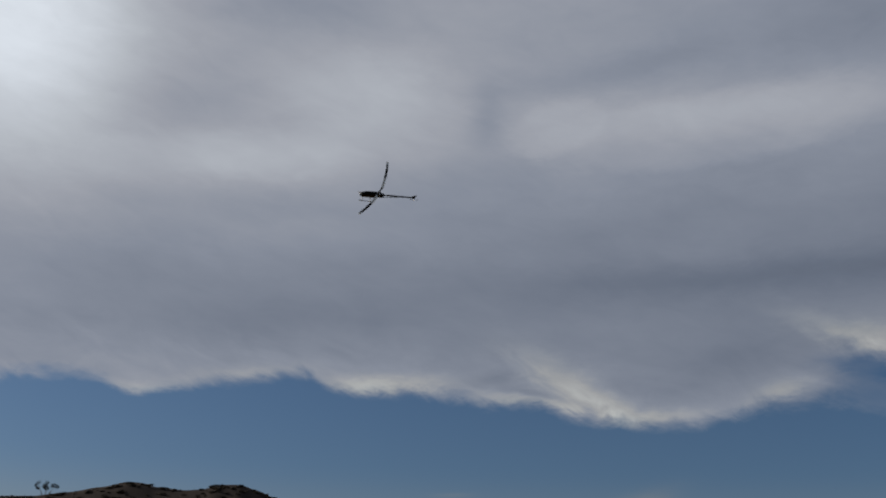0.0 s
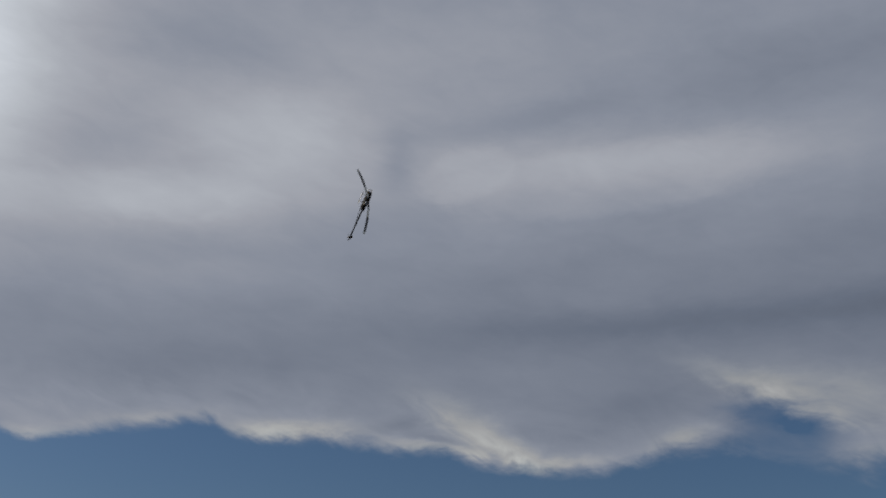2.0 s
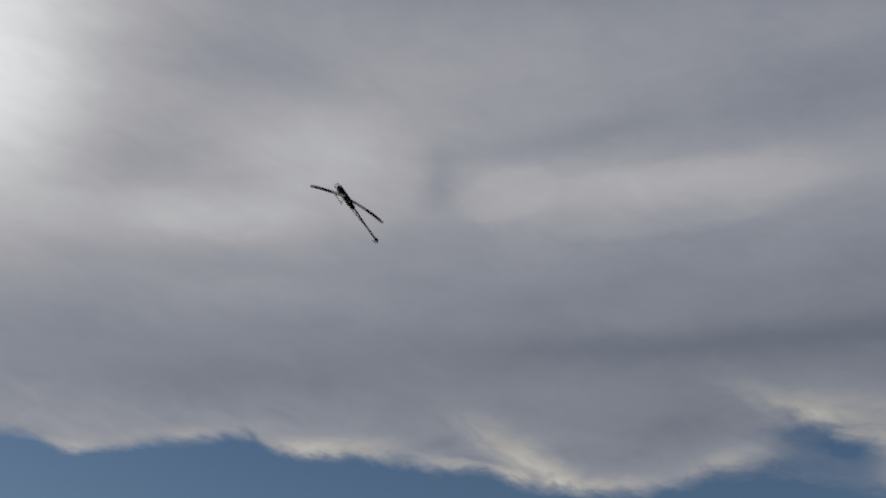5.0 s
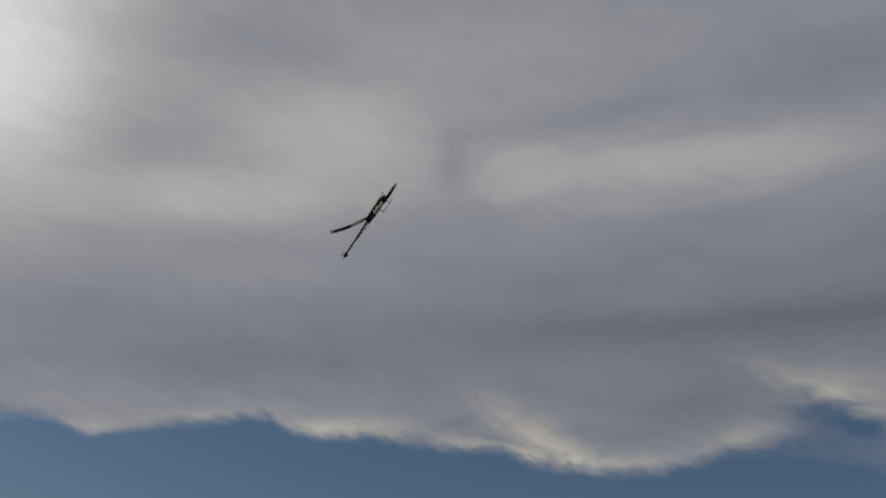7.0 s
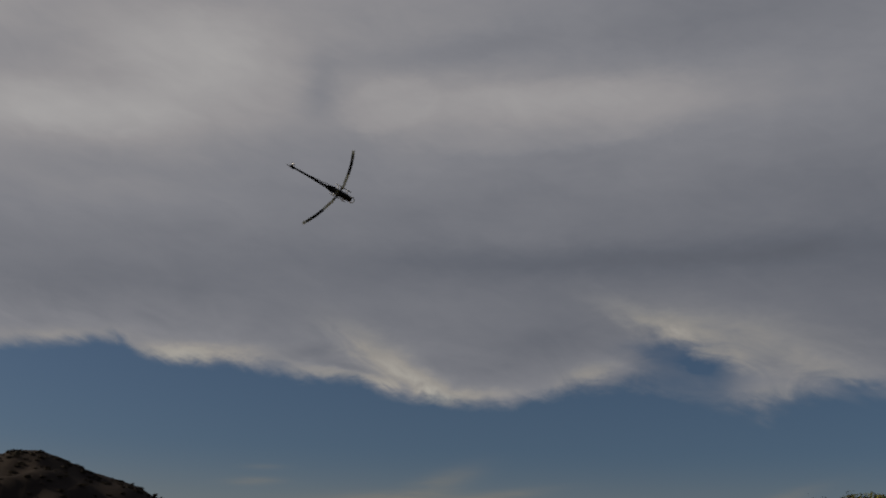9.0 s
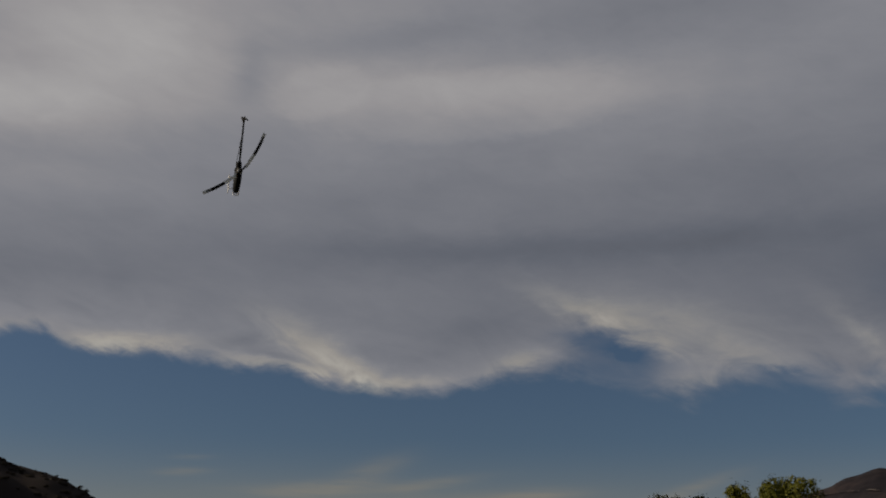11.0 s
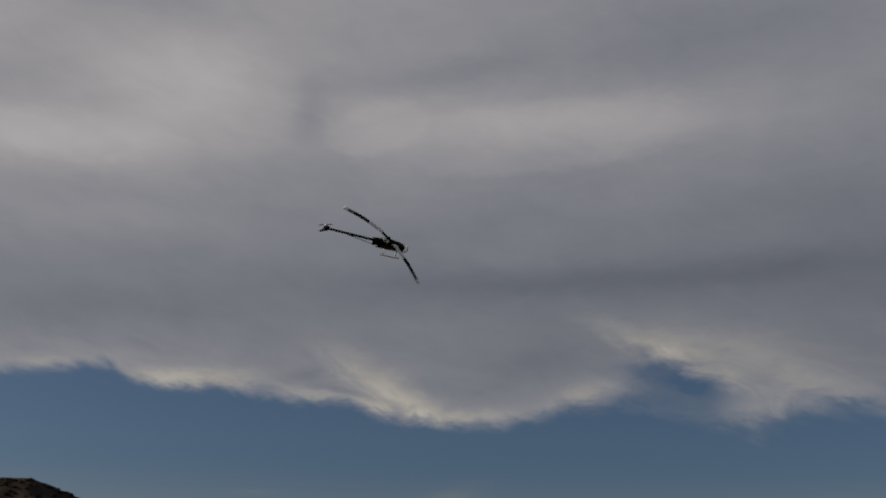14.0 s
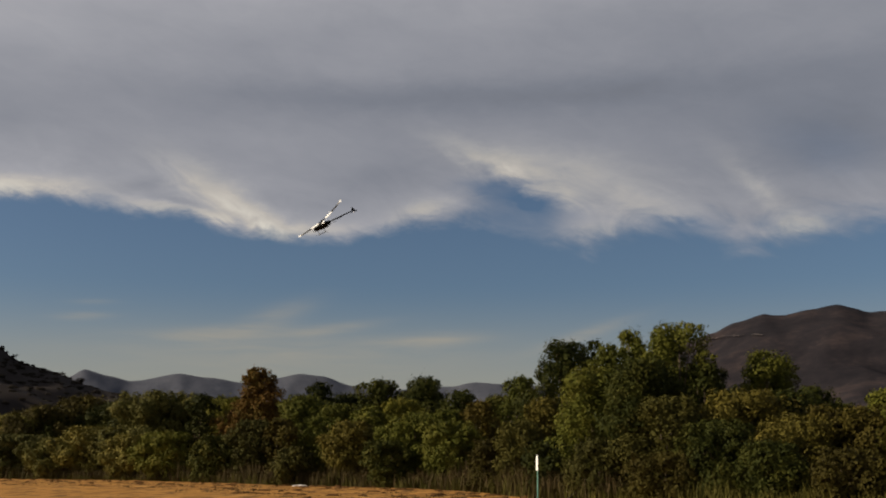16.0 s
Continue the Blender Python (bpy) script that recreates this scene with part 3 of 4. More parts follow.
        h = tuft[2] * rng.uniform(0.5, 1.1)
        turn, lean = rng.uniform(0, math.tau), rng.normal(0, 0.16, 2) * h
        wx, wy = math.cos(turn) * width * rng.uniform(0.6, 1.4), math.sin(turn) * width * rng.uniform(0.6, 1.4)
        k = len(points)
        points += [(x - wx, y - wy, -0.05), (x + wx, y + wy, -0.05), (x + lean[0] * 0.4 + wx * 0.7, y + lean[1] * 0.4 + wy * 0.7, h * 0.6),
                   (x + lean[0] * 0.4 - wx * 0.7, y + lean[1] * 0.4 - wy * 0.7, h * 0.6), (x + lean[0], y + lean[1], h)]
        faces += [(k, k + 1, k + 2, k + 3), (k + 3, k + 2, k + 4)]
    return tagged(mesh_from(name, points, faces, mat), label, category, kind="stuff")


grow = np.random.default_rng(5)
strands("reeds", grow, 22000, -26, 9, 0.3, 4.0, 0.9, 2.3, 0.022, REED, "tall dry reeds and weeds along the field's edge", "reeds")
strands("weeds", grow, 22000, -26, 28, 0.0, 3.0, 0.5, 1.4, 0.028, LEAF_OLIVE, "green-brown weeds below the trees", "weeds")
strands("stubble", grow, 9000, -26, 28, -30.0, 0.4, 0.05, 0.16, 0.02, REED, "short dry stubble on the field", "stubble")


# ---------------------------------------------------------------- brush, a house and trees on the hills
def hill_height(azimuth, away, skyline, distance, depth):
    return ridge_height(azimuth, away, skyline, distance, depth, 60)


def build_brush(name, count, first, last, skyline, distance, depth, low, high, mat, label, rng):
    """Shrubs strewn over the near side of a hill and along its crest."""
    lobes = []
    for i in range(count):
        az = rng.uniform(first, last)
        away = distance - depth * (0.02 + rng.random() ** 1.5 * 0.93 if i % 9 else rng.uniform(0.0, 0.05))
        x, y = polar(az, away)
        size = rng.uniform(low, high) * (0.35 if i % 9 == 0 else 1.0)
        z = hill_height(az, away, skyline, distance, depth)
        lobes.append(((x, y, z + size * 0.15), (size * rng.uniform(0.9, 1.6), size * rng.uniform(0.9, 1.6), size * rng.uniform(0.3, 0.55))))
    points, faces = leaf_cloud(rng, lobes, 0.55 / (low * 0.32) ** 2, low * 0.55)
    return tagged(mesh_from(name, points, faces, mat), label, "brush", kind="stuff")


build_brush("hill_brush", 1300, -45, -11, HILL_SKYLINE, 700, 330, 0.7, 1.9, LEAF_HILL, "dark dry brush scattered over the hillside", np.random.default_rng(31))


def build_hill_tree(azimuth, distance, ground_height, crowns, label):
    rng = np.random.default_rng(77)
    tree = tagged(new("hill_tree"), label, "tree")
    x, y = polar(azimuth, distance)
    tree.matrix_basis = pose(x, y, ground_height - 1.0, 0, 0, -azimuth)
    lobes = []
    for side, up, size in crowns:
        for k in range(5):
            lobes.append(((side + rng.normal(0, size * 0.6), rng.normal(0, size * 0.6), up + rng.normal(0, size * 0.5)), (size * 0.7, size * 0.7, size * 0.6)))
        bm = bmesh.new()
        tube(bm, [(side * 0.25, 0, 0), (side * 0.6, 0, up * 0.5), (side, 0, up)], [0.28, 0.2, 0.08], 6)
        part("trunk", bm, BARK, tree)
    points, faces = leaf_cloud(rng, lobes, 2.2, 0.5)
    mesh_from("crown", points, faces, LEAF_HILL, tree)


build_hill_tree(-38.9, 700, hill_height(-38.9, 700, HILL_SKYLINE, 700, 330), ((-4.5, 6.2, 1.5), (0.5, 7.0, 1.9), (5.0, 6.6, 1.6)), "thin open tree standing dark on the hill's crest")


def build_crest_shrub(azimuth, wide, high, seed):
    rng = np.random.default_rng(seed)
    shrub = tagged(new("hill_shrub"), "dark round shrub standing on the hill's crest", "shrub", "shrubs on the crest")
    away = 696.0
    x, y = polar(azimuth, away)
    shrub.matrix_basis = pose(x, y, hill_height(azimuth, away, HILL_SKYLINE, 700, 330) - 0.2, 0, 0, rng.uniform(0, 360))
    lobes = [((rng.normal(0, wide * 0.24), rng.normal(0, wide * 0.24), high * rng.uniform(0.3, 0.72)), (wide * 0.26, wide * 0.26, high * 0.26)) for _ in range(7)]
    points, faces = leaf_cloud(rng, lobes, 5.0, 0.36)
    mesh_from("crown", points, faces, LEAF_HILL, shrub)
    bm = bmesh.new()
    tube(bm, [(0, 0, -0.4), (0.05, 0, high * 0.35), (0, 0.08, high * 0.7)], [0.16, 0.11, 0.04], 6)
    part("trunk", bm, BARK, shrub)


for number, (azimuth, wide, high) in enumerate(((-24.75, 2.6, 2.0), (-23.6, 3.0, 2.6), (-23.3, 2.2, 2.2), (-22.45, 2.0, 2.0), (-22.2, 1.7, 1.5), (-21.9, 3.4, 2.0), (-21.45, 2.4, 1.8),
                                                (-20.9, 2.0, 1.5), (-19.5, 2.4, 2.2), (-18.65, 4.4, 4.0), (-33.9, 2.4, 1.8), (-28.0, 2.2, 1.6))):
    build_crest_shrub(azimuth, wide, high, 400 + number)


def build_house(azimuth, elevation):
    """A long low house where the line of sight meets the hillside."""
    low, high = 400.0, 690.0
    for _ in range(24):
        away = (low + high) / 2
        if hill_height(azimuth, away, HILL_SKYLINE, 700, 330) - EYE[2] < away * math.tan(radians(elevation)):
            low = away
        else:
            high = away
    x, y = polar(azimuth, low)
    house = tagged(new("house"), "long low white house with a gabled end on the hillside", "house")
    house.matrix_basis = pose(x, y, hill_height(azimuth, low, HILL_SKYLINE, 700, 330) - 0.9, 0, 0, -azimuth + 4)
    bm = bmesh.new()
    box(bm, (15, 5, 1.9), (0, 0, 0.95))
    part("wall", bm, WALL_WHITE, house, "white rendered wall")
    bm = bmesh.new()
    box(bm, (15.8, 6.0, 0.3), (0, 0, 2.05), bevel=0.05)
    part("roof", bm, WALL_WHITE, house, "flat pale roof")
    bm = bmesh.new()
    box(bm, (3.2, 5.4, 2.6), (9.1, 0, 1.3))
    part("end_wall", bm, WALL_WHITE, house)
    bm = bmesh.new()
    corners = [bm.verts.new(p) for p in ((7.2, -3.1, 2.6), (11.0, -3.1, 2.6), (11.0, 3.1, 2.6), (7.2, 3.1, 2.6), (9.1, -3.1, 4.0), (9.1, 3.1, 4.0))]
    for face in ((0, 1, 4), (2, 3, 5), (1, 2, 5, 4), (3, 0, 4, 5), (3, 2, 1, 0)):
        bm.faces.new([corners[k] for k in face])
    bmesh.ops.recalc_face_normals(bm, faces=bm.faces)
    part("gable", bm, WALL_WHITE, house, "white gabled roof")
    for wx in (-5.2, -2.2, 0.8, 4.0):
        bm = bmesh.new()
        box(bm, (1.2, 0.12, 0.8), (wx, -2.5, 1.3))
        part("window", bm, WINDOW_DARK, house)


build_house(-26.4, 4.78)


def build_track():
    """A pale dirt cut that keeps to one height across the mountain's flank."""
    points, faces = [], []
    steps = 70
    for i in range(steps + 1):
        k = i / steps
        az = 13.4 + 3.3 * k
        height = 204.0 - 11.0 * k + 4.0 * math.sin(k * 3.0)
        low, high = 1300.0, 1900.0
        for _ in range(24):
            half = (low + high) / 2
            if ridge_height(az, half, MOUNTAIN_SKYLINE, 1900, 900, 320) < height:
                low = half
            else:
                high = half
        wide = 3.0 + 4.0 * abs(noise.noise((k * 7, 0.5, 0)))
        for away in (low - wide - 4, low + wide - 4):
            x, y = polar(az, away)
            points.append((x, y, max(height - 1.0, ridge_height(az, away, MOUNTAIN_SKYLINE, 1900, 900, 320)) + 1.6))
        if i and noise.noise((k * 11, 2.5, 0)) > -0.22:
            n = len(points)
            faces.append((n - 4, n - 2, n - 1, n - 3))
    return tagged(mesh_from("dirt_track", points, faces, DIRT_ROAD), "pale dirt track cut across the mountainside", "track", kind="structure")


build_track()


def build_clods(count, rng):
    """Low lumps of dry earth and matted straw that catch the low sun, coloured dark for their shade."""
    points, faces = [], []
    for i in range(count):
        az = rng.uniform(-25, 6)
        edge = np.interp(az, [p[0] for p in FIELD_EDGE], [p[1] for p in FIELD_EDGE])
        x, y = polar(az, edge - rng.random() ** 1.6 * 26)
        wide, deep, high = rng.uniform(0.15, 0.65), rng.uniform(0.15, 0.5), rng.uniform(0.03, 0.11)
        k = len(points)
        ring = 7
        for j in range(ring):
            turn = j * math.tau / ring
            points.append((x + math.cos(turn) * wide * rng.uniform(0.7, 1.2), y + math.sin(turn) * deep * rng.uniform(0.7, 1.2), -0.06))
        for j in range(ring):
            turn = j * math.tau / ring
            points.append((x + math.cos(turn) * wide * 0.55, y + math.sin(turn) * deep * 0.55, high * rng.uniform(0.6, 1.1)))
        for j in range(ring):
            m = (j + 1) % ring
            faces.append((k + j, k + m, k + ring + m, k + ring + j))
        faces.append(tuple(k + ring + j for j in range(ring)))
    return tagged(mesh_from("clods", points, faces, SHADED_EARTH), "low clods of dry earth and straw on the field, darkened for their shade", "clods", kind="stuff")


build_clods(170, np.random.default_rng(8))


def build_litter():
    rng = np.random.default_rng(3)
    x, y = polar(-7.46, 74.0)
    litter = tagged(new("litter"), "crumpled white plastic sheet on the field", "litter")
    litter.matrix_basis = pose(x, y, 0.02, 0, 0, 15)
    bm = bmesh.new()
    bmesh.ops.create_grid(bm, x_segments=9, y_segments=4, size=0.5)
    for v in bm.verts:
        v.co = (v.co.x * 0.95, v.co.y * 0.5, 0.05 + 0.13 * rng.random() * (1 - abs(v.co.x)))
    bmesh.ops.solidify(bm, geom=bm.faces[:], thickness=0.012)
    part("sheet", bm, WALL_WHITE, litter)


build_litter()


# ---------------------------------------------------------------- small things at the field's edge
WHITE_PAINT = material("white_paint", [(0.70, 0.71, 0.70), (0.82, 0.82, 0.80)], 3.0, 0.5, 0.1)
GREEN_STEEL = material("green_steel", [(0.06, 0.16, 0.13), (0.10, 0.22, 0.18)], 6.0, 0.5, 0.2, metallic=0.3)
OLD_WOOD = material("grey_wood", [(0.22, 0.17, 0.11), (0.38, 0.31, 0.22)], 3.0, 0.9, 0.5, stretch=(1, 1, 0.2))
CARBON = material("black_carbon", [(0.005, 0.005, 0.0055), (0.010, 0.010, 0.011)], 30.0, 0.7, 0.05, gloss=0.04)
CANOPY_BLACK = material("black_lacquer", [(0.005, 0.005, 0.0055), (0.010, 0.0095, 0.0095)], 6.0, 0.45, 0.0, gloss=0.06)
SKID_WHITE = material("pale_plastic", [(0.36, 0.355, 0.35), (0.48, 0.475, 0.465)], 12.0, 0.4, 0.05)
BLADE_WHITE = material("white_blade", [(0.74, 0.74, 0.73), (0.84, 0.84, 0.82)], 10.0, 0.3, 0.0)
BLADE_BLACK = material("black_blade", [(0.006, 0.006, 0.007), (0.014, 0.014, 0.014)], 10.0, 0.45, 0.0, gloss=0.12)
ALUMINIUM = material("aluminium", [(0.45, 0.45, 0.46), (0.62, 0.62, 0.63)], 20.0, 0.3, 0.05, metallic=0.9)


def build_marker_post():
    post = tagged(new("marker_post"), "green steel marker post with a white top, at the field's edge", "post")
    x, y = polar(4.93, 50.3)
    post.matrix_basis = pose(x, y, 0, 0, 0.6, -55)
    bm = bmesh.new()
    box(bm, (0.055, 0.012, 1.95), (0, 0, 0.93))
    box(bm, (0.012, 0.05, 1.95), (0, 0.03, 0.93))
    part("stake", bm, GREEN_STEEL, post, "green steel stake")
    bm = bmesh.new()
    box(bm, (0.13, 0.02, 0.66), (0, -0.02, 1.62), bevel=0.006)
    part("plate", bm, WHITE_PAINT, post, "white plate")
    bm = bmesh.new()
    box(bm, (0.09, 0.07, 0.05), (0, 0, 1.93), bevel=0.01)
    part("cap", bm, WHITE_PAINT, post)


build_marker_post()


def build_stick(azimuth, distance, length, lean):
    stick = tagged(new("wooden_stake"), "thin weathered wooden stake in the dry grass", "stake")
    x, y = polar(azimuth, distance)
    stick.matrix_basis = pose(x, y, 0, 0, lean, 20)
    bm = bmesh.new()
    tube(bm, [(0, 0, -0.1), (0.01, 0, length * 0.5), (0, 0.01, length)], [0.03, 0.027, 0.022], 7)
    part("shaft", bm, OLD_WOOD, stick)


build_stick(7.38, 49.0, 0.95, 2)
build_stick(6.35, 49.5, 0.75, 58)
build_stick(6.9, 50.0, 0.6, -50)


# ---------------------------------------------------------------- the model helicopter
# seconds, place, turn
HELICOPTER = [
    (0.0, -8.69, 20.42, 11.50, -91.0, 7.5, -134.8),
    (0.1, -8.56, 20.58, 11.29, -83.8, 51.3, -130.8),
    (0.2, -8.34, 20.69, 11.24, 72.9, 78.6, 27.3),
    (0.3, -7.99, 20.47, 11.28, 95.3, 19.7, 51.7),
    (0.4, -7.50, 20.50, 11.05, 108.5, -21.4, 36.0),
    (0.5, -7.41, 20.68, 11.09, 119.1, -56.2, 18.5),
    (0.6, -7.50, 20.78, 11.38, -100.4, -85.4, -137.3),
    (0.7, -7.54, 20.79, 11.73, -85.7, -40.9, -167.7),
    (0.8, -7.78, 20.73, 11.80, -89.8, 20.2, -137.3),
    (0.9, -8.12, 20.71, 11.79, -88.4, 66.4, -126.3),
    (1.0, -7.92, 20.88, 11.65, 112.3, 38.8, 81.3),
    (1.1, -7.56, 20.77, 11.53, 113.9, 5.1, 52.5),
    (1.2, -7.39, 20.85, 11.61, 129.9, -33.4, 31.3),
    (1.3, -7.39, 20.95, 11.87, -160.3, -49.0, -53.0),
    (1.4, -7.43, 20.93, 12.07, -121.1, -28.9, -112.6),
    (1.5, -7.53, 20.76, 12.22, -92.9, 5.5, -142.8),
    (1.6, -7.39, 20.79, 12.28, -88.8, 51.5, -130.8),
    (1.7, -7.26, 20.83, 12.39, 69.9, 82.3, 28.2),
    (1.8, -7.09, 20.64, 12.32, 107.5, 16.4, 56.5),
    (1.9, -7.00, 20.69, 12.22, 118.6, -29.2, 36.4),
    (2.0, -6.90, 20.62, 12.23, 101.1, -70.3, 35.1),
    (2.1, -6.71, 20.76, 12.19, -87.3, -62.3, -152.6),
    (2.2, -6.64, 20.80, 12.06, -78.3, 1.2, -141.0),
    (2.3, -6.61, 20.85, 12.03, -77.0, 45.5, -125.0),
    (2.4, -6.36, 20.90, 12.15, -14.8, 80.9, -53.3),
    (2.5, -5.89, 20.84, 12.00, 101.9, 20.6, 62.2),
    (2.6, -5.29, 20.89, 11.89, 114.4, -19.7, 35.8),
    (2.7, -4.86, 21.07, 11.78, 126.5, -61.1, 19.6),
    (2.8, -4.59, 21.15, 12.10, -42.1, -77.8, 168.5),
    (2.9, -4.71, 21.05, 12.22, -108.6, -4.1, -130.5),
    (3.0, -4.72, 20.98, 12.19, -90.1, 37.9, -145.9),
    (3.1, -4.75, 21.02, 12.04, -64.1, 82.6, -119.4),
    (3.2, -4.57, 20.89, 11.99, 109.0, 23.9, 64.8),
    (3.3, -4.29, 20.83, 11.89, 111.4, -12.2, 45.5),
    (3.4, -4.03, 20.85, 11.83, 137.3, -54.9, 22.4),
    (3.5, -3.92, 20.98, 11.89, -131.5, -40.0, -82.6),
    (3.6, -4.18, 20.87, 11.83, -119.3, -5.2, -118.1),
    (3.7, -4.61, 20.64, 12.04, -113.9, 28.4, -144.0),
    (3.8, -5.04, 20.59, 11.85, -98.9, 74.6, -148.6),
    (3.9, -4.93, 20.60, 11.64, 106.3, 31.2, 72.6),
    (4.0, -4.81, 20.20, 11.70, 94.9, -2.9, 45.8),
    (4.1, -4.77, 20.06, 11.50, 121.5, -47.3, 29.1),
    (4.2, -5.08, 20.13, 11.54, 172.6, -78.9, -23.5),
    (4.3, -5.53, 19.74, 11.48, -122.8, -19.1, -110.2),
    (4.4, -5.98, 19.25, 11.58, -98.6, 20.1, -137.4),
    (4.5, -6.26, 18.90, 11.47, -79.3, 65.4, -124.8),
    (4.6, -6.39, 18.50, 11.43, 81.8, 69.9, 44.5),
    (4.7, -6.32, 18.02, 11.34, 97.7, 19.0, 42.0),
    (4.8, -6.46, 17.58, 11.03, 117.0, -30.7, 17.1),
    (4.9, -6.81, 17.53, 11.02, 126.9, -76.0, -1.2),
    (5.0, -6.97, 17.12, 11.02, -110.0, -47.9, -138.3),
    (5.1, -7.29, 17.12, 11.25, -102.6, 0.2, -153.4),
    (5.2, -7.70, 17.00, 11.33, -91.1, 55.3, -147.5),
    (5.3, -7.43, 16.95, 11.30, 100.3, 74.4, 41.5),
    (5.4, -7.21, 16.89, 11.25, 95.3, 24.5, 32.0),
    (5.5, -7.09, 16.80, 11.19, 97.7, -25.1, 24.7),
    (5.6, -7.07, 16.68, 11.12, 122.0, -72.7, -4.7),
    (5.7, -7.12, 16.55, 11.03, -109.0, -53.5, -140.3),
    (5.8, -7.18, 16.42, 10.92, -103.3, -5.1, -156.4),
    (5.9, -7.20, 16.31, 10.80, -111.0, 42.4, -174.0),
    (6.0, -7.14, 16.23, 10.66, 167.5, 72.2, 95.4),
    (6.1, -6.98, 16.19, 10.52, 113.7, 34.1, 30.3),
    (6.2, -6.75, 16.18, 10.38, 111.9, -12.0, 9.7),
    (6.3, -6.48, 16.17, 10.23, 132.9, -54.3, -24.7),
    (6.4, -6.25, 16.15, 10.09, -142.3, -57.2, -122.4),
    (6.5, -6.09, 16.10, 9.95, -118.7, -17.2, -162.9),
    (6.6, -6.03, 16.02, 9.82, -122.7, 25.6, 170.1),
    (6.7, -6.06, 15.91, 9.70, -161.8, 57.2, 114.6),
    (6.8, -6.12, 15.78, 9.59, 136.7, 41.9, 36.1),
    (6.9, -6.18, 15.65, 9.51, 124.6, 3.2, 0.4),
    (7.0, -6.16, 15.52, 9.44, 135.8, -34.5, -34.9),
    (7.1, -6.05, 15.42, 9.38, -176.0, -52.0, -102.4),
    (7.2, -5.85, 15.35, 9.34, -136.4, -28.8, -163.5),
    (7.3, -5.58, 15.28, 9.30, -131.3, 7.2, 160.3),
    (7.4, -5.42, 15.54, 9.07, -159.5, 28.3, 124.3),
    (7.5, -5.28, 15.64, 9.14, 153.1, 24.3, 71.5),
    (7.6, -5.11, 15.41, 9.21, 108.3, -10.2, 36.0),
    (7.7, -4.89, 15.30, 9.16, 108.2, -56.2, 19.5),
    (7.8, -4.69, 15.21, 9.17, -105.2, -78.2, -147.0),
    (7.9, -4.60, 15.23, 9.19, -98.5, -30.7, -164.4),
    (8.0, -4.63, 15.31, 9.19, -84.4, 25.7, -153.7),
    (8.1, -4.82, 15.43, 8.96, -71.1, 70.1, -134.9),
    (8.2, -4.82, 15.56, 8.79, 133.1, 35.6, 69.8),
    (8.3, -4.67, 15.34, 8.55, 110.4, 0.2, 36.0),
    (8.4, -4.67, 15.48, 8.49, 98.5, -46.1, 30.9),
    (8.5, -4.58, 15.55, 8.57, -19.6, -81.3, 130.3),
    (8.6, -4.40, 15.63, 8.52, -94.3, -44.8, -179.1),
    (8.7, -4.47, 15.85, 8.48, -118.2, -5.8, 162.8),
    (8.8, -4.51, 16.03, 8.46, -136.0, 21.7, 137.9),
    (8.9, -4.58, 16.23, 8.58, -179.9, 31.2, 94.2),
    (9.0, -4.48, 16.28, 8.71, 127.3, 10.2, 50.9),
    (9.1, -4.34, 16.28, 8.70, 106.8, -34.7, 39.0),
    (9.2, -4.17, 16.27, 8.71, 62.2, -74.3, 63.0),
    (9.3, -4.04, 16.29, 8.80, -80.2, -52.6, -151.9),
    (9.4, -3.96, 16.31, 8.88, -85.4, -2.0, -144.3),
    (9.5, -3.98, 16.31, 8.95, -84.9, 48.9, -140.5),
    (9.6, -4.10, 16.30, 9.00, 78.5, 79.8, 24.2),
    (9.7, -4.29, 16.30, 9.04, 89.2, 29.0, 35.1),
    (9.8, -4.50, 16.30, 9.06, 90.6, -21.9, 35.1),
    (9.9, -4.66, 16.31, 9.07, 96.4, -72.8, 29.1),
    (10.0, -4.74, 16.34, 9.06, -95.7, -56.0, -140.1),
    (10.1, -4.71, 16.38, 9.04, -94.5, -5.1, -144.6),
    (10.2, -4.60, 16.44, 9.02, -98.3, 45.5, -151.1),
    (10.3, -4.46, 16.50, 8.99, 136.7, 80.2, 81.0),
    (10.4, -4.35, 16.55, 8.97, 99.9, 31.9, 39.9),
    (10.5, -4.32, 16.59, 8.95, 100.3, -18.4, 31.3),
    (10.6, -4.39, 16.62, 8.95, 119.3, -66.9, 7.1),
    (10.7, -4.55, 16.64, 8.95, -113.3, -57.2, -125.8),
    (10.8, -4.76, 16.64, 8.98, -103.8, -8.2, -143.8),
    (10.9, -4.95, 16.65, 9.02, -109.9, 40.7, -159.3),
    (11.0, -5.07, 16.65, 9.08, 168.5, 73.4, 111.9),
    (11.1, -5.09, 16.66, 9.15, 111.3, 33.8, 46.0),
    (11.2, -5.01, 16.68, 9.23, 109.5, -14.4, 28.6),
    (11.3, -4.95, 16.69, 9.28, 132.5, -59.7, -4.6),
    (11.4, -5.30, 16.67, 9.46, -128.8, -46.1, -109.8),
    (11.5, -5.49, 16.51, 9.62, -90.3, -5.4, -141.1),
    (11.6, -5.66, 16.55, 9.76, -84.5, 38.5, -140.2),
    (11.7, -5.80, 16.56, 9.83, -63.2, 81.3, -110.9),
    (11.8, -5.83, 16.45, 9.76, 121.0, 27.0, 66.5),
    (11.9, -5.85, 16.42, 9.69, 112.8, -12.4, 34.8),
    (12.0, -6.09, 16.42, 9.78, 89.3, -61.0, 35.7),
    (12.1, -6.01, 16.35, 9.94, -80.6, -72.6, -171.4),
    (12.2, -5.98, 16.36, 10.02, -77.3, -29.6, 175.8),
    (12.3, -6.25, 16.52, 10.05, -120.4, 8.0, 163.0),
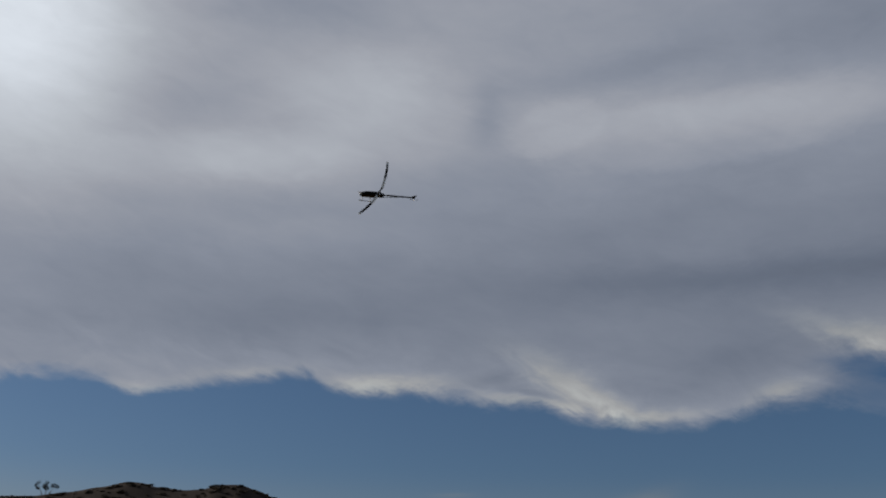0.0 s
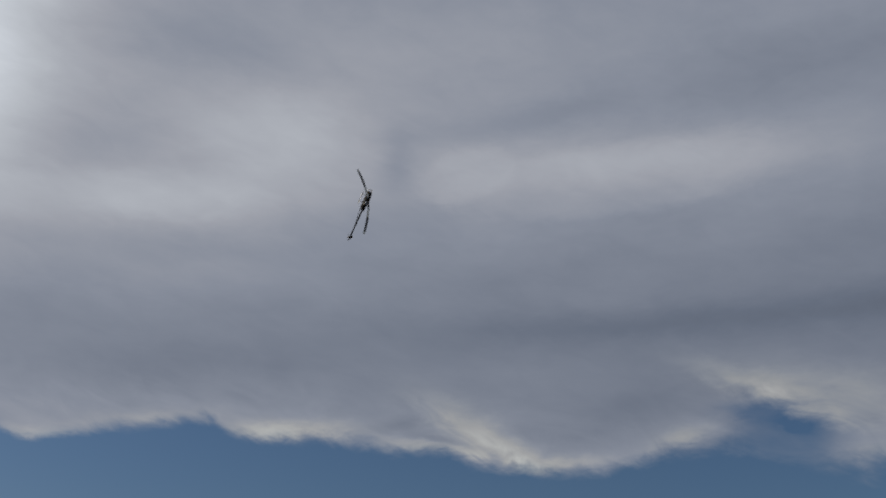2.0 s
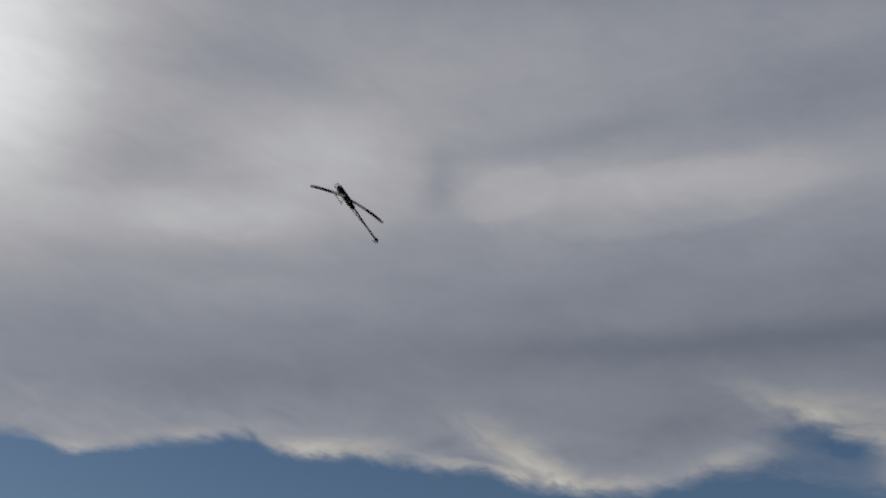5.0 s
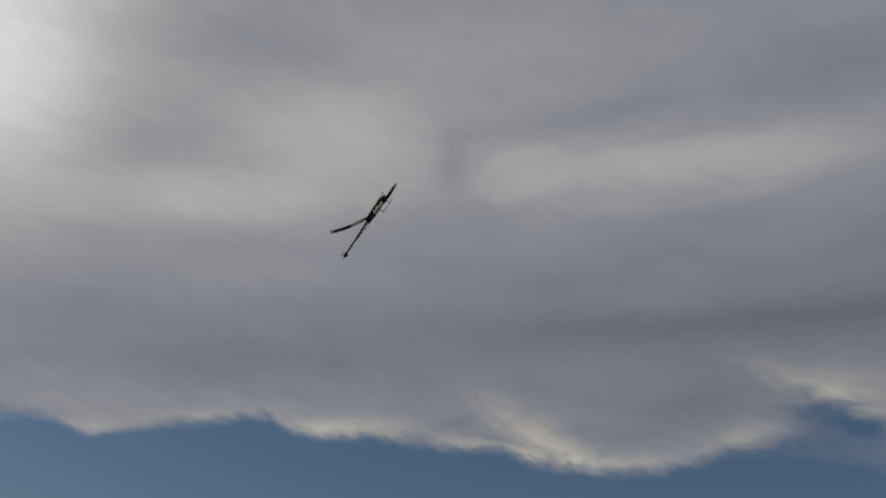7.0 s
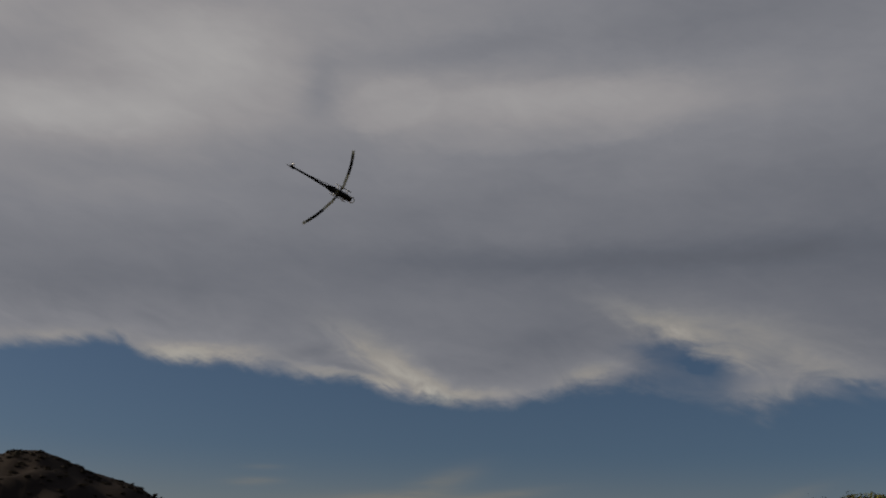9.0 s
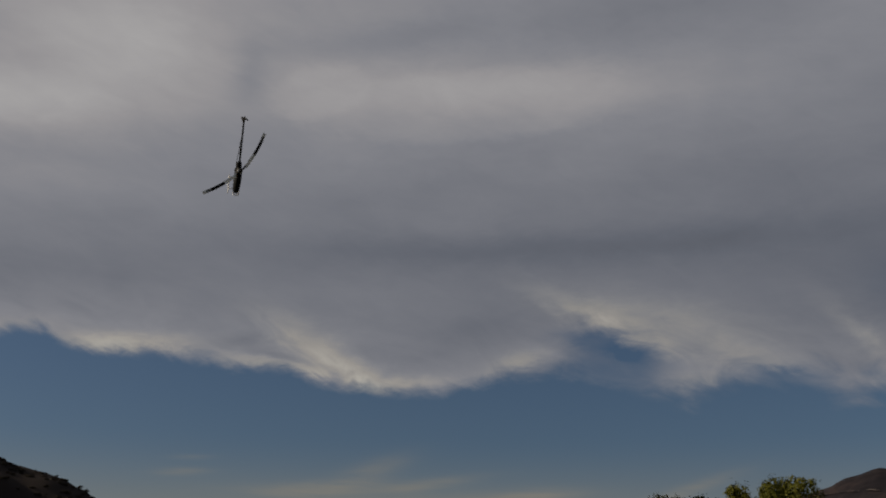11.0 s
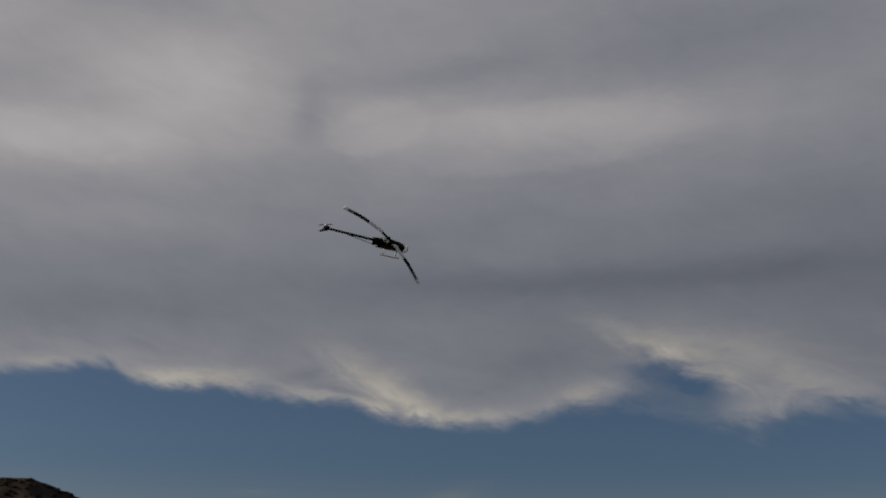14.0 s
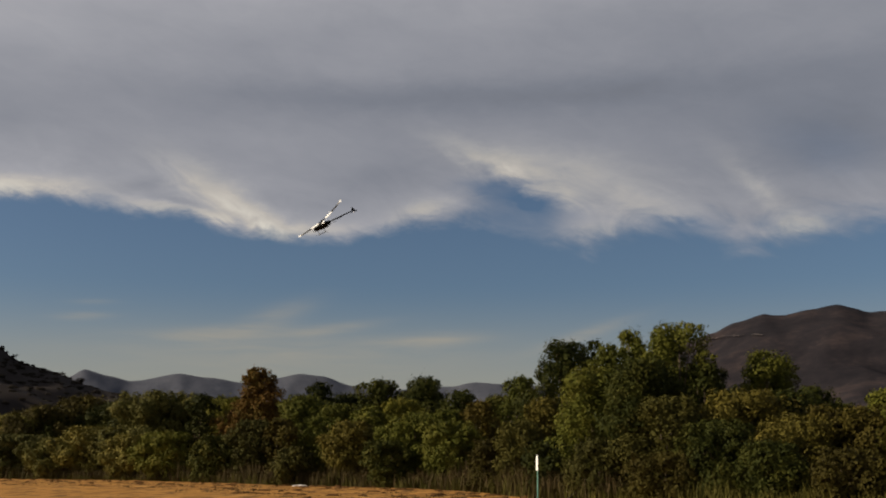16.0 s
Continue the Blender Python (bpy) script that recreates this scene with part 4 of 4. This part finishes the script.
    (12.4, -6.24, 16.65, 9.96, -174.2, 30.1, 121.2),
    (12.5, -6.11, 16.49, 10.06, 137.0, 26.5, 66.7),
    (12.6, -6.02, 16.39, 9.98, 124.8, -11.6, 30.8),
    (12.7, -5.93, 16.27, 9.94, 106.3, -57.8, 20.2),
    (12.8, -5.59, 16.02, 9.86, -131.2, -72.3, -122.7),
    (12.9, -5.29, 15.93, 9.81, -97.9, -12.7, -143.4),
    (13.0, -5.08, 15.88, 9.70, -85.7, 34.5, -148.2),
    (13.1, -4.77, 15.88, 9.47, -75.6, 77.6, -131.0),
    (13.2, -4.47, 15.73, 9.26, 114.9, 30.5, 64.0),
    (13.3, -4.10, 15.33, 8.79, 108.3, -5.8, 32.3),
    (13.4, -4.02, 15.27, 8.55, 103.5, -52.5, 24.2),
    (13.5, -3.87, 15.15, 8.51, -98.8, -82.2, -156.2),
    (13.6, -3.82, 15.07, 8.42, -86.9, -31.0, -177.0),
    (13.7, -3.78, 14.90, 8.18, -86.8, 29.0, -147.8),
    (13.8, -3.67, 14.79, 7.89, -82.6, 72.5, -136.4),
    (13.9, -3.42, 14.46, 7.66, 101.8, 28.0, 75.2),
    (14.0, -2.96, 14.07, 7.38, 86.4, 0.6, 40.3),
    (14.1, -2.32, 13.83, 7.08, 81.6, -34.8, 33.5),
    (14.2, -1.74, 13.70, 6.56, 95.4, -58.1, 28.9),
    (14.3, -1.39, 13.83, 6.11, 123.6, -69.8, -11.1),
    (14.4, -1.41, 14.42, 5.82, 87.6, -76.3, 15.6),
    (14.5, -1.36, 15.43, 5.50, 166.9, -59.9, -59.5),
    (14.6, -1.20, 17.12, 6.05, 178.7, -47.3, -65.2),
    (14.7, -1.44, 18.81, 6.99, 179.4, -36.5, -67.7),
    (14.8, -1.62, 20.49, 7.57, 170.1, -34.9, -66.7),
    (14.9, -1.56, 22.06, 7.73, 167.0, -41.2, -66.0),
    (15.0, -1.66, 23.38, 8.02, -175.2, -66.3, -94.3),
    (15.1, -1.60, 24.54, 8.00, -101.3, -47.6, -174.1),
    (15.2, -1.75, 25.58, 8.40, -85.4, 1.0, 176.0),
    (15.3, -2.05, 26.36, 9.22, -90.3, 46.8, 175.0),
    (15.4, -2.35, 27.04, 9.38, 44.5, 79.7, -52.6),
    (15.5, -2.57, 27.51, 9.25, 77.3, 32.2, -6.5),
    (15.6, -2.42, 27.81, 8.82, 71.7, -18.5, 8.2),
    (15.7, -2.67, 28.13, 8.64, 33.3, -57.7, 49.0),
    (15.8, -2.79, 28.39, 8.60, -44.7, -50.2, 129.3),
    (15.9, -3.10, 28.61, 8.53, -60.2, -9.7, 154.9),
    (16.0, -3.35, 28.88, 8.22, -71.7, 19.9, 160.3),
]
# seconds, angle of each main blade round the mast
BLADES = [
    (0.0, -108, 47),
    (0.1, -154, 3),
    (0.2, -201, -37),
    (0.3, -226, -67),
    (0.4, -262, -100),
    (0.5, -284, -122),
    (0.6, -282, -113),
    (0.7, -281, -88),
    (0.8, -315, -108),
    (0.9, -368, -169),
    (1.0, -444, -238),
    (1.1, -466, -266),
    (1.2, -502, -299),
    (1.3, -550, -347),
    (1.4, -584, -372),
    (1.5, -611, -404),
    (1.6, -665, -451),
    (1.7, -720, -514),
    (1.8, -779, -571),
    (1.9, -828, -623),
    (2.0, -884, -675),
    (2.1, -927, -720),
    (2.2, -981, -772),
    (2.3, -1031, -821),
    (2.4, -1068, -863),
    (2.5, -1102, -899),
    (2.6, -1138, -941),
    (2.7, -1169, -977),
    (2.8, -1180, -988),
    (2.9, -1201, -1040),
    (3.0, -1223, -1068),
    (3.1, -1291, -1121),
    (3.2, -1354, -1188),
    (3.3, -1373, -1212),
    (3.4, -1412, -1255),
    (3.5, -1463, -1318),
    (3.6, -1501, -1358),
    (3.7, -1528, -1385),
    (3.8, -1591, -1442),
    (3.9, -1663, -1514),
    (4.0, -1677, -1518),
    (4.1, -1709, -1548),
    (4.2, -1744, -1598),
    (4.3, -1796, -1643),
    (4.4, -1830, -1668),
    (4.5, -1877, -1721),
    (4.6, -1929, -1773),
    (4.7, -1977, -1818),
    (4.8, -2023, -1859),
    (4.9, -2082, -1930),
    (5.0, -2123, -1959),
    (5.1, -2138, -1946),
    (5.2, -2183, -1988),
    (5.3, -2233, -2038),
    (5.4, -2284, -2088),
    (5.5, -2334, -2138),
    (5.6, -2384, -2188),
    (5.7, -2435, -2238),
    (5.8, -2485, -2288),
    (5.9, -2536, -2338),
    (6.0, -2586, -2387),
    (6.1, -2636, -2437),
    (6.2, -2687, -2487),
    (6.3, -2737, -2537),
    (6.4, -2788, -2587),
    (6.5, -2838, -2637),
    (6.6, -2888, -2687),
    (6.7, -2939, -2737),
    (6.8, -2989, -2786),
    (6.9, -3040, -2836),
    (7.0, -3090, -2886),
    (7.1, -3140, -2936),
    (7.2, -3191, -2986),
    (7.3, -3241, -3036),
    (7.4, -3287, -3079),
    (7.5, -3314, -3101),
    (7.6, -3322, -3107),
    (7.7, -3335, -3131),
    (7.8, -3370, -3171),
    (7.9, -3337, -3181),
    (8.0, -3331, -3188),
    (8.1, -3383, -3239),
    (8.2, -3445, -3305),
    (8.3, -3482, -3340),
    (8.4, -3526, -3381),
    (8.5, -3553, -3409),
    (8.6, -3559, -3377),
    (8.7, -3581, -3374),
    (8.8, -3623, -3421),
    (8.9, -3664, -3462),
    (9.0, -3710, -3496),
    (9.1, -3759, -3547),
    (9.2, -3798, -3585),
    (9.3, -3850, -3637),
    (9.4, -3902, -3689),
    (9.5, -3954, -3742),
    (9.6, -4006, -3794),
    (9.7, -4057, -3846),
    (9.8, -4109, -3899),
    (9.9, -4161, -3951),
    (10.0, -4213, -4003),
    (10.1, -4265, -4056),
    (10.2, -4317, -4108),
    (10.3, -4369, -4160),
    (10.4, -4421, -4212),
    (10.5, -4473, -4265),
    (10.6, -4525, -4317),
    (10.7, -4577, -4369),
    (10.8, -4628, -4422),
    (10.9, -4680, -4474),
    (11.0, -4732, -4526),
    (11.1, -4784, -4579),
    (11.2, -4836, -4631),
    (11.3, -4888, -4683),
    (11.4, -4918, -4698),
    (11.5, -4930, -4713),
    (11.6, -4978, -4759),
    (11.7, -5033, -4818),
    (11.8, -5076, -4859),
    (11.9, -5106, -4894),
    (12.0, -5155, -4944),
    (12.1, -5189, -4987),
    (12.2, -5211, -5025),
    (12.3, -5250, -5071),
    (12.4, -5321, -5140),
    (12.5, -5335, -5165),
    (12.6, -5344, -5189),
    (12.7, -5407, -5244),
    (12.8, -5448, -5292),
    (12.9, -5461, -5321),
    (13.0, -5488, -5346),
    (13.1, -5536, -5393),
    (13.2, -5581, -5438),
    (13.3, -5611, -5462),
    (13.4, -5656, -5505),
    (13.5, -5686, -5524),
    (13.6, -5692, -5486),
    (13.7, -5716, -5496),
    (13.8, -5760, -5542),
    (13.9, -5796, -5578),
    (14.0, -5810, -5602),
    (14.1, -5854, -5649),
    (14.2, -5928, -5706),
    (14.3, -5989, -5778),
    (14.4, -6011, -5830),
    (14.5, -6010, -5814),
    (14.6, -5986, -5777),
    (14.7, -5927, -5731),
    (14.8, -5905, -5708),
    (14.9, -5902, -5706),
    (15.0, -5929, -5723),
    (15.1, -5995, -5783),
    (15.2, -6043, -5830),
    (15.3, -6080, -5872),
    (15.4, -6142, -5939),
    (15.5, -6198, -6002),
    (15.6, -6268, -6071),
    (15.7, -6333, -6134),
    (15.8, -6380, -6172),
    (15.9, -6419, -6211),
    (16.0, -6466, -6271),
]


def loft(bm, sections, sides=16):
    """Skin over rounded-box sections: x, centre height, half width, half height."""
    rings = []
    for x, z, w, h in sections:
        turns = [k * math.tau / sides for k in range(sides)]
        rings.append([bm.verts.new((x, math.copysign(abs(math.cos(t)) ** 0.6, math.cos(t)) * w, z + math.copysign(abs(math.sin(t)) ** 0.6, math.sin(t)) * h)) for t in turns])
    for one, two in zip(rings, rings[1:]):
        for k in range(sides):
            bm.faces.new((one[k], one[(k + 1) % sides], two[(k + 1) % sides], two[k]))
    bm.faces.new(rings[0][::-1])
    bm.faces.new(rings[-1])
    bmesh.ops.recalc_face_normals(bm, faces=bm.faces)


def blade_mesh(bm, start, end, chord, thick):
    """A tapered aerofoil along x, its nose towards +y."""
    outline = ((-0.62, 0.0), (-0.2, 0.42), (0.18, 0.5), (0.38, 0.0), (0.18, -0.5), (-0.2, -0.35))
    steps = 5
    rings = []
    for i in range(steps + 1):
        k = i / steps
        rings.append([bm.verts.new((start + (end - start) * k, v * chord, w * thick)) for v, w in outline])
    for one, two in zip(rings, rings[1:]):
        for k in range(len(outline)):
            bm.faces.new((one[k], one[(k + 1) % len(outline)], two[(k + 1) % len(outline)], two[k]))
    bm.faces.new(rings[0][::-1])
    bm.faces.new(rings[-1])
    bmesh.ops.recalc_face_normals(bm, faces=bm.faces)


def build_helicopter():
    heli = tagged(new("model_helicopter"), "black radio-controlled helicopter with white-banded rotor blades, flying", "helicopter")
    bm = bmesh.new()
    loft(bm, [(-0.075, -0.13, 0.030, 0.040), (-0.04, -0.14, 0.046, 0.064), (0.02, -0.155, 0.055, 0.084), (0.14, -0.175, 0.058, 0.096), (0.25, -0.188, 0.056, 0.088),
              (0.32, -0.196, 0.050, 0.070), (0.36, -0.200, 0.042, 0.052), (0.375, -0.202, 0.022, 0.028)])
    part("canopy", bm, CANOPY_BLACK, heli, "glossy black canopy", True)
    bm = bmesh.new()
    tube(bm, [(0.392 + 0.026 * math.cos(k * math.tau / 14), 0.050 * math.sin(k * math.tau / 14), -0.208 + 0.048 * math.cos(k * math.tau / 14)) for k in range(15)], [0.0085] * 15, 6)
    part("nose_rim", bm, SKID_WHITE, heli, "pale rim round the nose", True)
    for side in (-1, 1):
        bm = bmesh.new()
        box(bm, (0.26, 0.005, 0.10), (0.07, side * 0.036, -0.235), bevel=0.002)
        box(bm, (0.12, 0.005, 0.11), (-0.10, side * 0.034, -0.18), pose(0, 0, 0, 0, -14, 0), bevel=0.002)
        part("side_frame", bm, CARBON, heli, "black carbon side frame")
    bm = bmesh.new()
    box(bm, (0.22, 0.062, 0.035), (0.11, 0, -0.265), bevel=0.008)
    part("battery_tray", bm, CARBON, heli)
    bm = bmesh.new()
    tube(bm, [(-0.01, 0, -0.20), (-0.09, 0, -0.165), (-0.18, 0, -0.152)], [0.060, 0.050, 0.025], 10)
    part("tail_case", bm, CARBON, heli, smooth=True)
    bm = bmesh.new()
    tube(bm, [(-0.16, 0, -0.155), (-0.92, 0, -0.15)], [0.018, 0.0165], 10)
    part("tail_boom", bm, CARBON, heli, "long black tail boom", True)
    for side in (-1, 1):
        bm = bmesh.new()
        tube(bm, [(-0.10, side * 0.036, -0.235), (-0.58, side * 0.012, -0.160)], [0.0055, 0.0055], 6)
        part("boom_brace", bm, CARBON, heli, "thin dark boom brace")
    bm = bmesh.new()
    fin = [(-0.87, -0.13), (-0.925, -0.045), (-0.965, -0.04), (-0.955, -0.14), (-0.985, -0.26), (-0.945, -0.26), (-0.885, -0.17)]
    left, right = [bm.verts.new((x, -0.014, z)) for x, z in fin], [bm.verts.new((x, -0.020, z)) for x, z in fin]
    bm.faces.new(left), bm.faces.new(right[::-1])
    for k in range(len(fin)):
        bm.faces.new((left[k], right[k], right[(k + 1) % len(fin)], left[(k + 1) % len(fin)]))
    bmesh.ops.recalc_face_normals(bm, faces=bm.faces)
    part("tail_fin", bm, CARBON, heli)
    bm = bmesh.new()
    box(bm, (0.07, 0.04, 0.045), (-0.925, 0.0, -0.15), bevel=0.008)
    part("tail_gearbox", bm, CARBON, heli)
    # landing gear
    for x in (0.10, 0.30):
        bm = bmesh.new()
        tube(bm, [(x, -0.098, -0.362), (x, -0.088, -0.33), (x, -0.036, -0.285), (x, 0.036, -0.285), (x, 0.088, -0.33), (x, 0.098, -0.362)], [0.008] * 6, 7)
        part("gear_strut", bm, SKID_WHITE, heli, "pale arched strut", True)
    for side in (-1, 1):
        bm = bmesh.new()
        tube(bm, [(0.05, side * 0.098, -0.366), (0.31, side * 0.098, -0.366), (0.355, side * 0.098, -0.352), (0.375, side * 0.098, -0.335)], [0.0085] * 4, 7)
        part("skid", bm, SKID_WHITE, heli, "pale skid tube", True)
    # mast and head
    bm = bmesh.new()
    tube(bm, [(0, 0, -0.16), (0, 0, 0.035)], [0.010, 0.010], 10)
    part("mast", bm, ALUMINIUM, heli, "bare metal mast", True)
    bm = bmesh.new()
    tube(bm, [(0, 0, -0.075), (0, 0, -0.062)], [0.045, 0.045], 16)
    part("swashplate", bm, ALUMINIUM, heli)
    bm = bmesh.new()
    box(bm, (0.06, 0.045, 0.035), (0, 0, 0), bevel=0.006)
    tube(bm, [(0, 0, 0.015), (0, 0, 0.04)], [0.018, 0.012], 10)
    part("rotor_head", bm, CARBON, heli)
    blades = []
    for k in range(2):
        bm = bmesh.new()
        blade_mesh(bm, 0.10, BLADE_PIECES[0][1], 0.054, 0.009)
        blade = part("main_blade", bm, BLADE_WHITE, heli, "white rotor blade with a black middle band")
        bm = bmesh.new()
        box(bm, (0.10, 0.032, 0.028), (0.075, 0, 0), bevel=0.005)
        part("grip", bm, CARBON, blade, "dark blade grip")
        pieces = []
        for name, start, end, mat, label in BLADE_PIECES:
            bm = bmesh.new()
            blade_mesh(bm, -0.002, end - start, 0.054, 0.009)
            pieces.append((part(name, bm, mat, blade, label), start, end))
        blades.append((blade, pieces))
    tail_rotor = link_mesh("tail_rotor", hub_of_tail(), ALUMINIUM, heli)
    for turn in (0, 180):
        bm = bmesh.new()
        blade_mesh(bm, 0.02, 0.095, 0.028, 0.005)
        bm.transform(pose(0, 0, 0, 90, 0, 0))
        bm.transform(pose(0, 0, 0, 0, turn, 0))
        part("tail_blade", bm, BLADE_BLACK, tail_rotor)
    return heli, blades, tail_rotor


def hub_of_tail():
    bm = bmesh.new()
    tube(bm, [(0, -0.035, 0), (0, 0.012, 0)], [0.012, 0.012], 8)
    return bm


BLADE_GREY = material("grey_blade", [(0.10, 0.10, 0.105), (0.16, 0.16, 0.16)], 10.0, 0.35, 0.0)
# name, start and end along the blade, paint, label
BLADE_PIECES = (("inner_panel", 0.20, 0.29, BLADE_WHITE, ""), ("inner_panel", 0.29, 0.37, BLADE_WHITE, ""), ("band", 0.37, 0.455, BLADE_BLACK, "black band"), ("band", 0.455, 0.54, BLADE_BLACK, "black band"),
                ("band", 0.54, 0.625, BLADE_BLACK, "black band"), ("grey_band", 0.625, 0.725, BLADE_GREY, "grey band"), ("tip", 0.725, 0.79, BLADE_WHITE, ""))
BLADE_REACH = 0.74
helicopter, main_blades, tail_rotor = build_helicopter()


def bend_of(first, second):
    """How far the two blades' tips stray from one straight line, in degrees."""
    return (first - second) % 360 - 180


def on_arc(along, bend):
    """A place on a blade whose tip is swept by bend."""
    turn = radians(bend * along / BLADE_REACH)
    return Vector((along * math.cos(turn), along * math.sin(turn), 0))


def piece_pose(start, end, bend):
    here, there = on_arc(start, bend), on_arc(end, bend)
    return pose(here.x, here.y, 0, 0, 0, math.degrees(math.atan2(there.y - here.y, there.x - here.x)))


def motions():
    walk(helicopter, [(t, pose(x, y, z, rx, ry, rz)) for t, x, y, z, rx, ry, rz in HELICOPTER])
    for k, (blade, pieces) in enumerate(main_blades):
        swept = [(row[0], row[1 + k], bend_of(row[1], row[2]) * (0.42, -0.42)[k]) for row in BLADES]
        walk(blade, [(t, pose(0, 0, 0, 0, 0, turn - bend) @ pose(0, 0, 0, 0, -1.7, 0)) for t, turn, bend in swept])
        for piece, start, end in pieces:
            walk(piece, [(t, piece_pose(start, end, bend)) for t, turn, bend in swept])
    walk(tail_rotor, [(0.1 * k, pose(-0.93, 0.05, -0.15, 0, 55.0 * k, 0)) for k in range(161)])


motions()
